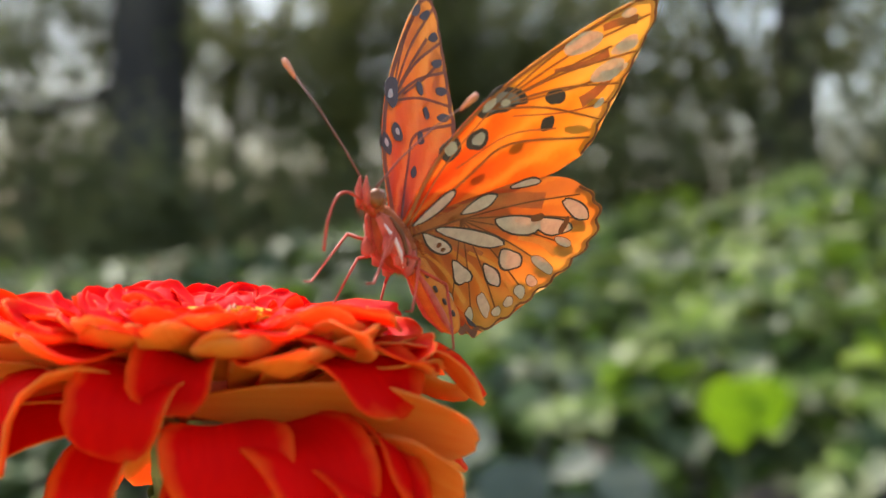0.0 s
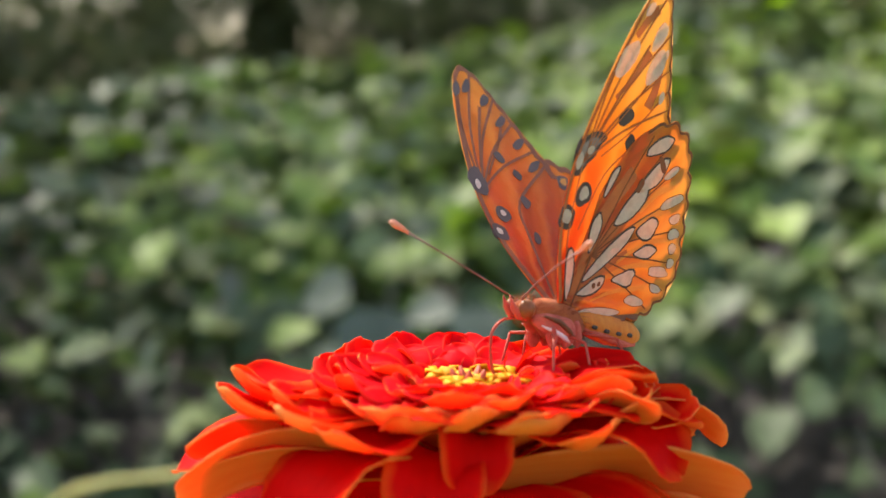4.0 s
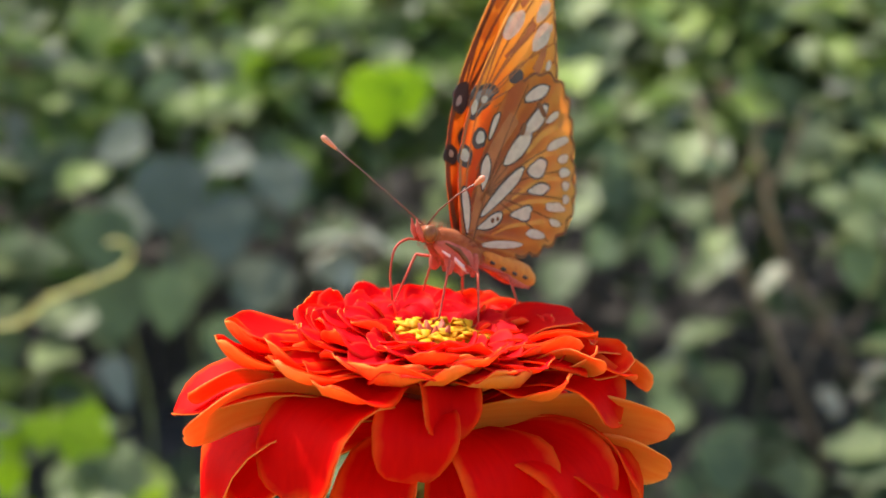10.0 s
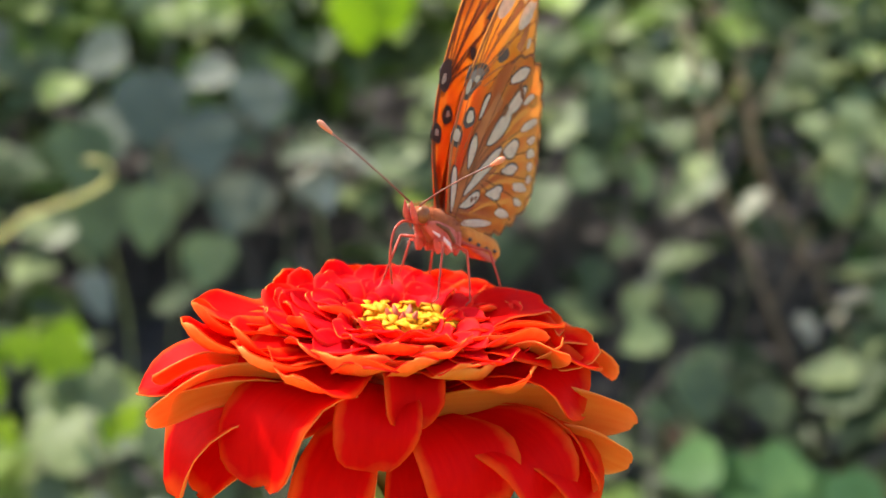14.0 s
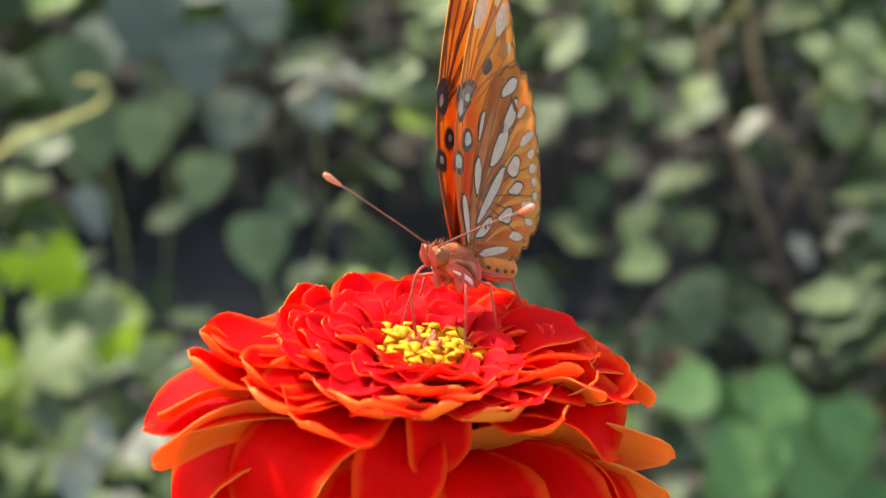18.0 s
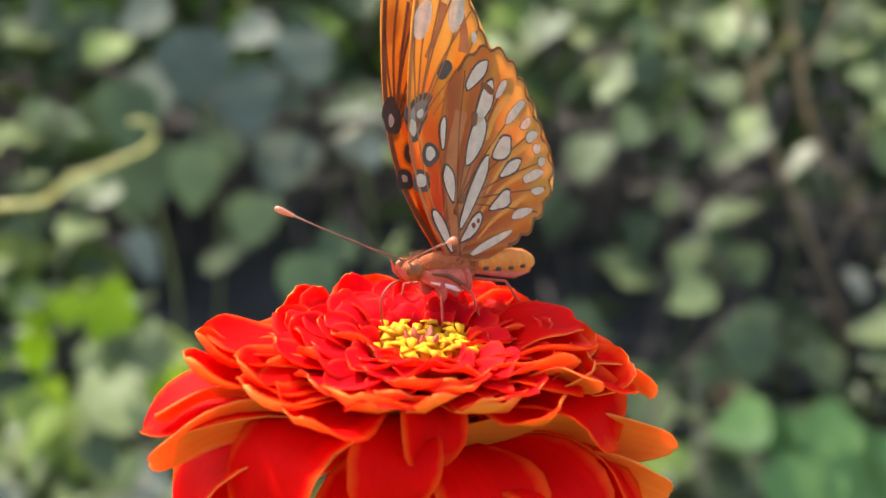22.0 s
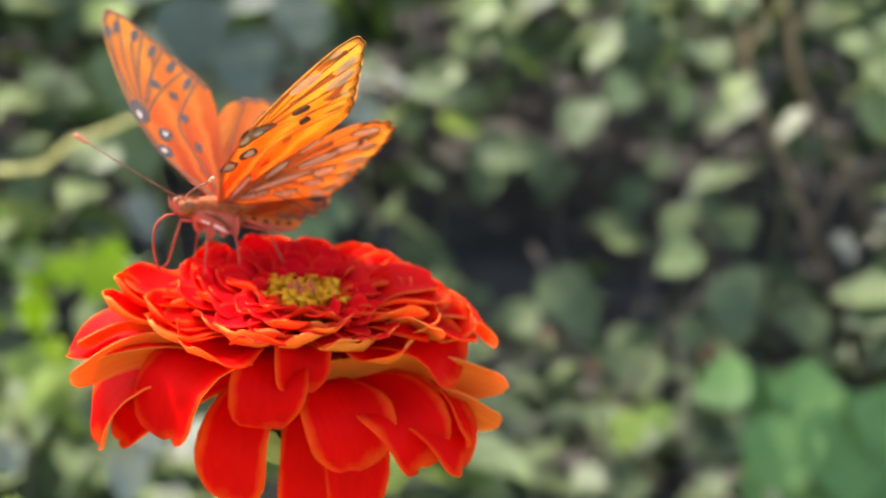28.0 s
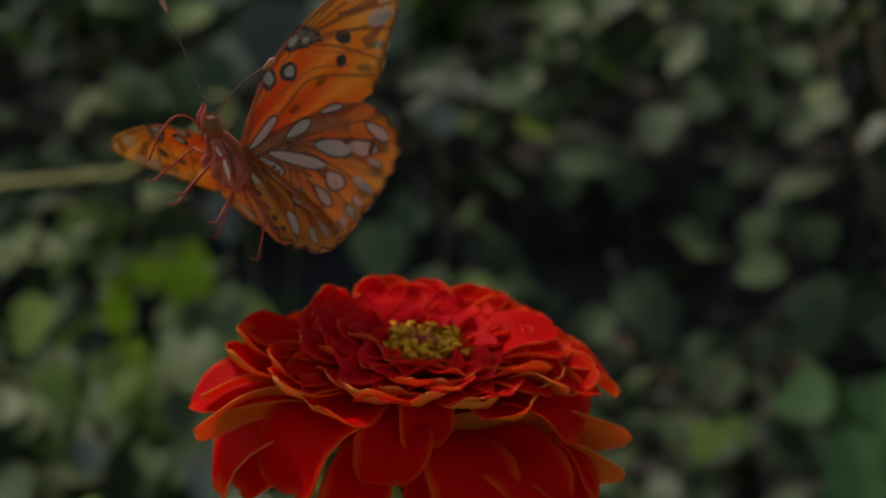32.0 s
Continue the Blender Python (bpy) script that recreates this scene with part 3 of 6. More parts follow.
# ---- the zinnia ----
def petal_mesh(line, width, cup, lip, seed, nx=12, top=None, point=0.0, rise=0.0, piping=True):
    """A thick spoon-shaped petal in the x-z plane along a line of (r, z) in mm. lip: degrees by which the tip rolls upwards;
    rise: how far one side stands higher than the other (share of the width); point: 0 for a round tip, 1 for a pointed one;
    piping: an orange edge all round."""
    rng = random.Random(seed)
    wav, skew, wob = rng.uniform(-1, 1), rng.uniform(-1, 1), rng.uniform(0, 6)
    across = (-1, -0.9, -0.66, -0.25, 0.25, 0.66, 0.9, 1)
    ny = len(across) - 1
    raw = bend([(r, 0, z) for r, z in line], 8)
    run = [0.0]
    for a, b in zip(raw, raw[1:]):
        run.append(run[-1] + (b - a).length)
    total = run[-1]
    wide, onset = (0.76, 0.66) if lip >= 45 else (0.66, 0.76)
    span = [1 - (1 - i / nx) ** 1.7 for i in range(nx + 1)]

    def at(s):
        d = s * total
        k = max(1, min(len(run) - 1, next((q for q, v in enumerate(run) if v >= d), len(run) - 1)))
        f = (d - run[k - 1]) / max(1e-9, run[k] - run[k - 1])
        return raw[k - 1].lerp(raw[k], f)

    angles = []
    for s in span:
        a, b = at(max(0, s - 0.06)), at(min(1, s + 0.06))
        curl = lip * max(0, (s - onset) / (1 - onset)) ** 1.05
        angles.append(math.atan2(b.z - a.z, b.x - a.x) + radians(curl))
    mid = [raw[0].copy()]
    for i in range(nx):
        a = (angles[i] + angles[i + 1]) / 2
        mid.append(mid[-1] + Vector((math.cos(a), 0, math.sin(a))) * total * (span[i + 1] - span[i]))
    bm = bmesh.new()
    rims = bm.verts.layers.float.new("rim")
    up, low = [], []
    for i, s in enumerate(span):
        grow = 0.30 + 0.70 * math.sin(min(1, s / wide) * math.pi / 2)
        tail = 1 if s < wide else math.sqrt(max(0.012, 1 - ((s - wide) / (1.002 - wide)) ** (2.5 - 1.0 * point)))
        half = width / 2 * grow * tail * (1 + 0.05 * math.sin(s * 9 + wob))
        nrm = Vector((-math.sin(angles[i]), 0, math.cos(angles[i])))
        tan = Vector((math.cos(angles[i]), 0, math.sin(angles[i])))
        a_row, b_row = [], []
        for v in across:
            rim = max(abs(v) / 2 if s > 0.15 else 0, s - 0.52)
            y = v * half
            r = y / (width / 2)
            ripple = 0.035 * width * math.sin(r * 5 + wav * 3 + 5 * s) * s
            edge = 0.05 * width * max(0, (abs(v) - 0.5) / 0.5) ** 2 * math.sin(4 * s + wob + v) * s
            p = mid[i] + Vector((0, y, 0)) + nrm * (cup * width * (r * r - 0.3) * (0.5 + 0.5 * s) + ripple + edge + (wav * 0.08 + rise) * width * r * s)
            if s > 0.88:
                p -= tan * width * (0.045 * math.exp(-((r - 0.15 * skew) / 0.13) ** 2) + 0.03 * skew * r)
            thick = 0.26 * (1 - 0.35 * s)
            a_row.append(bm.verts.new(p * 0.001))
            b_row.append(bm.verts.new((p - nrm * thick) * 0.001))
            a_row[-1][rims] = b_row[-1][rims] = rim
        up.append(a_row)
        low.append(b_row)
    for i in range(nx):
        for j in range(ny):
            bm.faces.new((up[i][j], up[i + 1][j], up[i + 1][j + 1], up[i][j + 1])).material_index = 0
            bm.faces.new((low[i][j], low[i][j + 1], low[i + 1][j + 1], low[i + 1][j])).material_index = 1
        for row, flip in ((0, False), (ny, True)):
            q = (up[i][row], low[i][row], low[i + 1][row], up[i + 1][row])
            bm.faces.new(q[::-1] if flip else q).material_index = 1 if piping else 0
    for j in range(ny):
        bm.faces.new((up[nx][j], low[nx][j], low[nx][j + 1], up[nx][j + 1])).material_index = 1
    return mesh_of("petal", bm, top or petal_red, petal_orange)


def build_zinnia():
    zin = tagged(new("zinnia"), "red and orange double zinnia flower head on a pale green stem", "flower")
    rng = random.Random(5)
    # tier: attach radius and height, tip radius and height, width, arch height, cup, lip, count, first and last azimuth (mm, degrees)
    tiers = [
        (4.4, -2.6, 8.2, 1.0, 4.6, 0.9, 0.30, 10, 13, 0, 360),
        (5.0, -3.2, 11.6, 1.5, 5.6, 1.3, 0.24, 16, 17, 0, 360),
        (5.2, -3.8, 14.4, 0.9, 6.2, 1.6, 0.20, 46, 19, 0, 360),
        (5.4, -4.6, 17.2, -0.1, 6.9, 1.9, 0.18, 60, 19, 0, 360),
        (5.6, -5.4, 19.6, -1.5, 7.6, 2.2, 0.17, 76, 17, 0, 360),
        (5.8, -6.2, 22.6, -2.6, 8.8, 2.6, 0.17, 66, 13, -32, 212),
        (5.8, -7.2, 25.6, -5.0, 10.2, 2.9, 0.16, 52, 10, -8, 188),
        (6.0, -9.0, 29.0, -9.5, 12.4, 3.8, 0.14, 36, 8, 10, 172),
        (5.6, -11.0, 29.0, -16.5, 13.0, 4.6, 0.13, 20, 7, 18, 165),
        (5.2, -13.0, 24.0, -24.0, 12.5, 5.5, 0.12, 8, 5, 30, 155),
    ]
    for k, (r0, z0, r1, z1, width, arch, cup, lip, count, a0, a1) in enumerate(tiers):
        for i in range(count):
            a = a0 + (a1 - a0) * (i + 0.5 * (k % 2)) / (count if a1 - a0 == 360 else count - 0.5) + rng.uniform(-7, 7)
            f, g = rng.uniform(0.9, 1.06), rng.uniform(0.85, 1.12)
            rt, zt = (r0 + (r1 - r0) * f) * 0.97, z1 + (0.5 * math.sin(radians(a)) - 1.3 * math.cos(radians(a) - 0.5)) * min(1, r1 / 14) + rng.uniform(-0.6, 0.6)
            line = [(0, 0), (0.5 * (rt - r0), 0.55 * (zt - z0) + arch), (rt - r0, zt - z0)]
            me = petal_mesh(line, width * g, cup * rng.choice((1, 1.3, 0.7, -0.5)), lip * rng.uniform(0.3, 1.5), 100 * k + i, nx=9,
                            top=petal_crimson if k < 5 else petal_red, point=rng.uniform(0.1, 0.9) if k < 5 else 0.2, piping=k > 4)
            part("petal", me, zin, pose(0, 0, 0, 0, 0, a) @ pose(r0 * 0.001, 0, z0 * 0.001, rng.uniform(-14, 14), 0, rng.uniform(-7, 7)))
    # the large petals on the open side, one by one: azimuth, line of (radius, height), width, cup, lip, twist, rise
    outer = [
        (196, ((6, -8), (20.0, -4.2), (29.0, -5.0), (33.6, -8.6)), 13.0, 0.14, 36, -6, 0),
        (205, ((6, -10), (20.0, -8.0), (29.0, -11.5), (31.2, -19.5)), 12.6, 0.10, 6, 4, 0),
        (213, ((6, -11), (18.0, -9.5), (26.0, -13.5), (28.5, -19.5)), 10.0, 0.10, 0, -20, 0),
        (229, ((5.6, -9), (17.0, -4.6), (24.2, -6.6), (25.6, -14.8)), 15.0, 0.10, 6, 2, 0),
        (246, ((5.2, -12), (13.0, -10.5), (18.6, -15), (19.4, -25.5)), 11.2, 0.10, 4, 0, 0),
        (262, ((5, -7), (14.5, -4.6), (19.4, -7.0), (18.6, -12.6)), 9.6, 0.2, 12, 0, -0.28),
        (276, ((4.4, -6), (11.0, -2.4), (15.2, -4.6), (15.0, -8.2)), 8.2, 0.34, 40, 0, -0.34),
        (281, ((4.6, -13), (9.0, -13), (12.6, -19), (12.8, -31)), 8.6, 0.12, 0, 0, 0),
        (296, ((5.4, -11), (14, -9.4), (19.8, -11.6), (20.8, -18.6)), 12.8, 0.10, 4, 4, 0),
        (306, ((5, -13), (11.0, -13), (15.8, -19), (16.4, -30)), 10.4, 0.12, 0, 0, 0),
        (319, ((5.4, -11), (16, -10.2), (23.4, -12.8), (24.8, -19.6)), 12.4, 0.10, 6, 6, 0),
        (333, ((5.6, -12), (18, -12.0), (25.6, -15.0), (28.0, -21.8)), 11.6, 0.10, 6, 8, 0),
        (348, ((6, -12), (17.1, -11), (24.7, -14.2), (27.9, -20)), 9.0, -0.1, 0, -40, 0),
        (12, ((6, -8), (16.1, -3.4), (25.2, -4.2), (29.4, -9.8)), 13.0, 0.14, 28, -10, 0),
        (340, ((5.6, -8), (14.2, -3.4), (21.8, -4.2), (24.3, -9.4)), 13.4, 0.14, 28, 0, 0.1),
        (319, ((5.2, -7), (12.0, -3.4), (17.5, -4.4), (21.0, -6.2)), 10.4, 0.2, 115, 0, 0),
        (236, ((5.2, -6), (13.0, -2.2), (19.5, -3.0), (23.8, -5.2)), 12.6, 0.18, 105, 0, -0.12),
        (249, ((5.2, -5.6), (11.0, -2.0), (16.5, -1.6), (20.2, -3.0)), 11.0, 0.16, 121, 0, 0),
        (302, ((5.2, -6), (10.5, -2.8), (14.5, -2.6), (18.2, -4.2)), 10.2, 0.16, 119, 0, 0),
        (330, ((5.2, -6), (11.0, -1.6), (16.0, -0.6), (19.6, -1.8)), 9.6, 0.16, 95, -26, 0),
        (208, ((5.4, -6), (13.0, -1.2), (19.5, -1.2), (24.2, -3.2)), 10.6, 0.16, 115, 0, -0.1),
        (184, ((5.4, -6), (15.0, -0.8), (22.0, -0.2), (26.8, -0.6)), 9.4, 0.16, 50, 0, 0),
        (202, ((5.6, -7), (16.0, -1.8), (24.0, -2.0), (29.4, -4.4)), 9.6, 0.18, 107, 8, -0.1),
        (194, ((5.6, -7), (16.0, -1.2), (23.0, -1.2), (28.4, -2.6)), 9.0, 0.18, 101, 4, 0),
        (218, ((5.4, -6.4), (14.0, -1.6), (20.5, -1.8), (25.0, -4.6)), 10.4, 0.18, 111, 0, 0),
        (264, ((5, -5.4), (10.0, -2.0), (13.5, -1.6), (16.4, -2.4)), 9.0, 0.18, 103, 0, 0.1),
        (286, ((5, -5.4), (9.0, -1.6), (12.0, -1.2), (15.0, -2.0)), 8.4, 0.2, 129, 0, 0),
        (356, ((5.4, -6), (12.3, -0.2), (17.6, 0.6), (21.3, -0.6)), 10.8, 0.12, 30, -6, 0),
        (16, ((5.4, -6), (12.3, 0.4), (17.1, 1.0), (20.5, 0.4)), 10.4, 0.12, 28, 0, 0),
        (338, ((5.4, -6.4), (12.3, -1.2), (17.1, -0.8), (20.5, -2.6)), 10.2, 0.12, 32, 0, 0),
        (352, ((5.6, -7.4), (14.2, -2.2), (20.9, -2.4), (26.0, -5.8)), 11.6, 0.14, 40, -8, 0),
    ]
    for k, (a, line, width, cup, lip, twist, rise) in enumerate(outer):
        r0, z0 = line[0]
        me = petal_mesh([(0.965 * (r - r0), z - z0) for r, z in line], width, cup, lip, 3000 + k, rise=rise, piping=lip < 50 and a < 280)
        part("petal", me, zin, pose(0, 0, 0, 0, 0, a) @ pose(r0 * 0.001, 0, z0 * 0.001, twist, 0, 0))
    # folded petals that lie across the others and show their ochre undersides: base x y z, heading, line, width, twist
    folded = [
        (1.0, -9.0, -8.4, 22, ((0, 0), (12, -0.8), (20.5, -2.8), (29.4, -7.6)), 8.4, -64),
        (-9.0, -9.0, -5.4, 190, ((0, 0), (8, 1.0), (15, -0.4), (21.6, -5.0)), 7.2, 64),
        (16.0, -5.0, -13.0, 10, ((0, 0), (6, -1), (13.5, -5.5)), 7.5, -58),
        (12.0, -7.0, -1.6, 352, ((0, 0), (4, 1.2), (9.0, -0.4)), 6.0, -50),
        (-20.0, -8.0, -3.2, 198, ((0, 0), (5, 0.8), (10.5, -1.6)), 5.6, 48),
    ]
    for k, (x, y, z, a, line, width, twist) in enumerate(folded):
        part("petal", petal_mesh(line, width, -0.1, 4, 3100 + k), zin, pose(x * 0.001, y * 0.001, z * 0.001, 0, 0, a) @ pose(0, 0, 0, twist, 0, 0), "folded petal with an ochre underside")
    # disc: a cone of chaff with open yellow florets round it
    bm = bmesh.new()
    add_tube(bm, [(0, 0, -0.012), (0, 0, -0.004), (0, 0, -0.0015), (0, 0, -0.0002)], [0.0062, 0.0058, 0.0042, 0.0012], 18)
    part("disc", mesh_of("disc", bm, chaff_red), zin)
    bm = bmesh.new()
    add_tube(bm, [(0, 0, -0.0035), (0, 0, 0), (0, 0, 0.0007)], [0.00045, 0.0006, 0.0007], 8, 0, False)
    for q in range(5):
        a = 2 * math.pi * q / 5
        pts = []
        for rr, da, zz in ((0.0006, -0.5, 0.0006), (0.0014, -0.42, 0.0012), (0.0023, 0, 0.0010), (0.0014, 0.42, 0.0012), (0.0006, 0.5, 0.0006)):
            pts.append((rr * math.cos(a + da), rr * math.sin(a + da), zz))
        up = [bm.verts.new(p) for p in pts]
        dn = [bm.verts.new((p[0], p[1], p[2] - 0.0002)) for p in pts]
        bm.faces.new(up)
        bm.faces.new(dn[::-1])
        for u in range(5):
            bm.faces.new((up[u], dn[u], dn[(u + 1) % 5], up[(u + 1) % 5]))
    star = mesh_of("floret", bm, floret_yellow)
    for i in range(19):
        rad, a = (0.0054, i * 360 / 12) if i < 12 else (0.0031, i * 360 / 7)
        part("floret", star, zin, pose(0, 0, 0, 0, 0, a + rng.uniform(-8, 8)) @ pose(rad, 0, rng.uniform(-0.0014, -0.0004), rng.uniform(-12, 12), rng.uniform(0, 22) if i < 12 else 0, rng.uniform(0, 72)) @ Matrix.Scale(rng.uniform(0.95, 1.35), 4), "open yellow disc floret")
    bm = bmesh.new()
    add_tube(bm, [(0, 0, 0), (0.0001, 0, 0.0012), (0.0003, 0, 0.0024)], [0.0007, 0.0006, 0.00015], 6)
    scale_m = mesh_of("chaff_scale", bm, chaff_red)
    for i in range(6):
        a = i * 137.5
        part("chaff_scale", scale_m, zin, pose(0, 0, 0, 0, 0, a) @ pose(0.0006 + 0.00016 * i, 0, -0.0008, 0, 8 + i, 0), "dark red chaff scale")
    # cup of bracts under the petals
    bm = bmesh.new()
    prof = [(0.0022, -0.0275), (0.0045, -0.0262), (0.0068, -0.0225), (0.0075, -0.017), (0.0070, -0.012)]
    add_tube(bm, [(0, 0, z) for _, z in prof], [r for r, _ in prof], 20)
    part("calyx", mesh_of("calyx", bm, bract_green), zin, None, "green calyx cup")
    bm = bmesh.new()
    for side in (0, 1):
        pts = [(-0.0026, 0), (0.0026, 0), (0.0030, 0.004), (0.0018, 0.0068), (-0.0018, 0.0068), (-0.0030, 0.004)]
        vs = [bm.verts.new((0.0002 * (1 - side) + 0.0003 - abs(y) * 30 * abs(y), y, z)) for y, z in pts]
        bm.faces.new(vs if side else vs[::-1])
    bract = mesh_of("bract", bm, bract_green)
    for row in range(3):
        for i in range(9):
            part("bract", bract, zin, pose(0, 0, 0, 0, 0, 40 * i + 20 * row) @ pose(0.0062 + 0.0006 * row, 0, -0.0255 + 0.0042 * row, 0, 14 - 10 * row, 0))
    # stem down into the soil
    pts = bend([(0, 0, -0.026), (0.0005, 0.001, -0.06), (0.003, 0.003, -0.2), (0.001, 0.002, -0.5), (0, 0, -FZ - 0.06)], 6)
    part("stem", tube(pts, [0.0021 + 0.0000 * i + (0.0006 if i == 0 else 0) + 0.00004 * i for i in range(len(pts))], stem_green, "stem", 12), zin, None, "pale green ribbed stem")
    # a pair of leaves low on the stem
    for a in (80, 260):
        part("stem_leaf", leaf_mesh(0.075, 0.03, leaf_mid, 0.3, 3), zin, pose(0.002, 0.002, -0.33, 0, 0, a) @ pose(0, 0, 0, 0, -25, 0))
    return zin


# ---- leaves and vines ----
def leaf_mesh(length, width, mat, fold=0.25, seed=0, lobes=0.0, nx=8):
    """A blade along +x with a folded midrib, raised veins, a curved tip and thickness."""
    rng = random.Random(seed)
    bm = bmesh.new()
    rows_up, rows_dn = [], []
    arc = rng.uniform(0.1, 0.5)
    for i in range(nx + 1):
        s = i / nx
        half = width / 2 * (math.sin(math.pi * min(1, s * 0.93 + 0.07) ** 0.72)) ** 0.75
        if lobes:
            half *= 1 + lobes * math.cos(s * 9)
        half = max(half, 0.02 * width)
        up, dn = [], []
        for v in (-1, -0.55, 0, 0.55, 1):
            z = abs(v) * half * fold - arc * length * s * s * 0.35 + 0.03 * width * math.sin(s * 14 + abs(v) * 3) * abs(v)
            up.append(bm.verts.new((s * length, v * half, z)))
            dn.append(bm.verts.new((s * length, v * half, z - 0.006 * width)))
        rows_up.append(up)
        rows_dn.append(dn)
    for i in range(nx):
        for j in range(4):
            bm.faces.new((rows_up[i][j], rows_up[i + 1][j], rows_up[i + 1][j + 1], rows_up[i][j + 1]))
            bm.faces.new((rows_dn[i][j], rows_dn[i][j + 1], rows_dn[i + 1][j + 1], rows_dn[i + 1][j]))
    return mesh_of("leaf", bm, mat)


def bank_height(x, y):
    """Height of the vine-covered bank."""
    h = np.interp(y, [0.7, 0.95, 1.6, 2.0, 2.5, 3.0, 3.8, 6, 9, 14], [0.02, 0.22, 0.38, 0.55, 0.71, 0.84, 0.96, 0.92, 0.8, 0.8])
    h += 0.10 * max(-2.5, min(x, 2)) * min(1, max(0, y - 1.2))
    return float(h + 0.13 * noise.noise((x * 1.1, y * 1.1, 3)) * min(1, y) + 0.05 * noise.noise((x * 4, y * 4, 8)))


def leaf_turn(rng, tilt=45):
    """A leaf's attitude: blade roughly level, leaning to the light and the open side."""
    return pose(0, 0, 0, 0, 0, rng.uniform(0, 360)) @ pose(0, 0, 0, rng.gauss(0, tilt * 0.5), rng.gauss(12, tilt * 0.5), 0)


def join_copies(name, meshes, mats_by_mesh, placings):
    """One mesh of many placed copies: placings of (mesh index, matrix)."""
    vs, fs, mi, base = [], [], [], 0
    data = []
    for me in meshes:
        co = np.empty(len(me.vertices) * 3)
        me.vertices.foreach_get("co", co)
        data.append((co.reshape(-1, 3), [tuple(p.vertices) for p in me.polygons]))
    for k, m in placings:
        co, faces = data[k]
        a = np.array(m)
        vs.append(co @ a[:3, :3].T + a[:3, 3])
        fs.extend(tuple(v + base for v in f) for f in faces)
        mi.extend([mats_by_mesh[k]] * len(faces))
        base += len(co)
    me = bpy.data.meshes.new(name)
    me.from_pydata(np.concatenate(vs).tolist(), [], fs)
    me.polygons.foreach_set("material_index", mi)
    me.polygons.foreach_set("use_smooth", [True] * len(fs))
    return me


def build_bank():
    rng = random.Random(11)
    bank = tagged(new("vine_bank"), "bank overgrown with broad-leaved green climbing vines", "vines")
    kinds = [leaf_mesh(0.095, 0.085, leaf_mid, 0.22, 1), leaf_mesh(0.11, 0.075, leaf_mid, 0.3, 2), leaf_mesh(0.075, 0.07, leaf_mid, 0.15, 3),
             leaf_mesh(0.10, 0.09, leaf_bright, 0.2, 4), leaf_mesh(0.09, 0.075, leaf_pale, 0.2, 5), leaf_mesh(0.06, 0.04, leaf_fallen, 0.4, 6), leaf_mesh(0.10, 0.085, leaf_soft, 0.2, 8), leaf_mesh(0.085, 0.07, leaf_backlit, 0.2, 9)]
    mats = [leaf_mid, leaf_bright, leaf_pale, leaf_fallen, leaf_soft, leaf_backlit]
    by_mesh = [0, 0, 0, 1, 2, 3, 4, 5]

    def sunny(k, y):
        # sun on the open top of the bank, put in as yellower leaves
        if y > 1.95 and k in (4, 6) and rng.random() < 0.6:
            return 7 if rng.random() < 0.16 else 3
        return k

    places = []
    for _ in range(23000):
        x, y = rng.uniform(-4.2, 2.6), 0.85 + 4.6 * rng.random() ** 1.5
        if abs(x + 0.45) > 0.5 + 0.52 * y + 0.2 * noise.noise((x * 2, y * 2, 9)):
            continue
        thin = noise.noise((x * 1.7, y * 1.7, 5))
        hole = math.exp(-((x - 0.30) ** 2 / 0.05 + (y - 1.45) ** 2 / 0.16)) + 0.6 * math.exp(-((x + 0.12) ** 2 / 0.03 + (y - 1.7) ** 2 / 0.12))
        if rng.random() < 0.3 * (thin < -0.2 and y < 2) + 0.9 * hole * (y < 1.8):
            continue
        z = bank_height(x, y) - (0.34 if y < 1.8 else 0.2) * rng.random() ** 2.4
        way = x / (y + 0.1)
        if 0.04 < way < 0.42 and y < (1.72 if way < 0.18 else 1.68) and rng.random() < (0.84 if z > 0.2 else 0.35):
            continue
        if -0.22 < way < -0.03 and 1.2 < y < 2.0 and z < 0.56 and rng.random() < 0.88:
            continue
        if y < 1.2 and 0.1 < x < 0.62 and z > 0.10:
            continue
        if abs(x + 0.005) < 0.11 and 1.5 < y < 2.0 and z > 0.41:
            continue
        # random flecks, plus regional sun and shade put into the leaf colours
        lit_fleck = noise.noise((x * 0.9 + 7, y * 0.9, 1)) + 0.25 * (y > 1.9) + 0.2 * (y > 2.3) + 0.25 * (-0.95 < x < -0.3 and y > 2.0) - 0.4 * (x < -1.1) + 0.6 * (way > 0.18 and y > 1.6) - 0.5 * (x > 0.05 and y < 1.5) - 0.25 * (-0.22 < way < -0.05 and y < 2.1) - 0.8 * (way < -0.30 and y > 1.7)
        k = rng.choices(range(7), (26, 24, 20, 36 if lit_fleck > 0.3 else 10, (10 if lit_fleck > 0.2 else 4) if y > 1.4 else 0, 1, 44 if lit_fleck > 0.1 else 8))[0]
        if k == 4 and (-0.1 < way < 0.24 or way < -0.3):
            k = 0
        if k == 3 and 0.04 < way < 0.5 and y < 1.95:
            k = 0
        s = rng.uniform(0.5, 1.05)
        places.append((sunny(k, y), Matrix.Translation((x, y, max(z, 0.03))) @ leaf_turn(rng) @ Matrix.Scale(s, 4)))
    # the bank runs on to both sides
    small = [leaf_mesh(0.10, 0.085, leaf_mid, 0.22, 11, nx=4), leaf_mesh(0.10, 0.085, leaf_bright, 0.2, 12, nx=4), leaf_mesh(0.10, 0.085, leaf_soft, 0.2, 13, nx=4)]
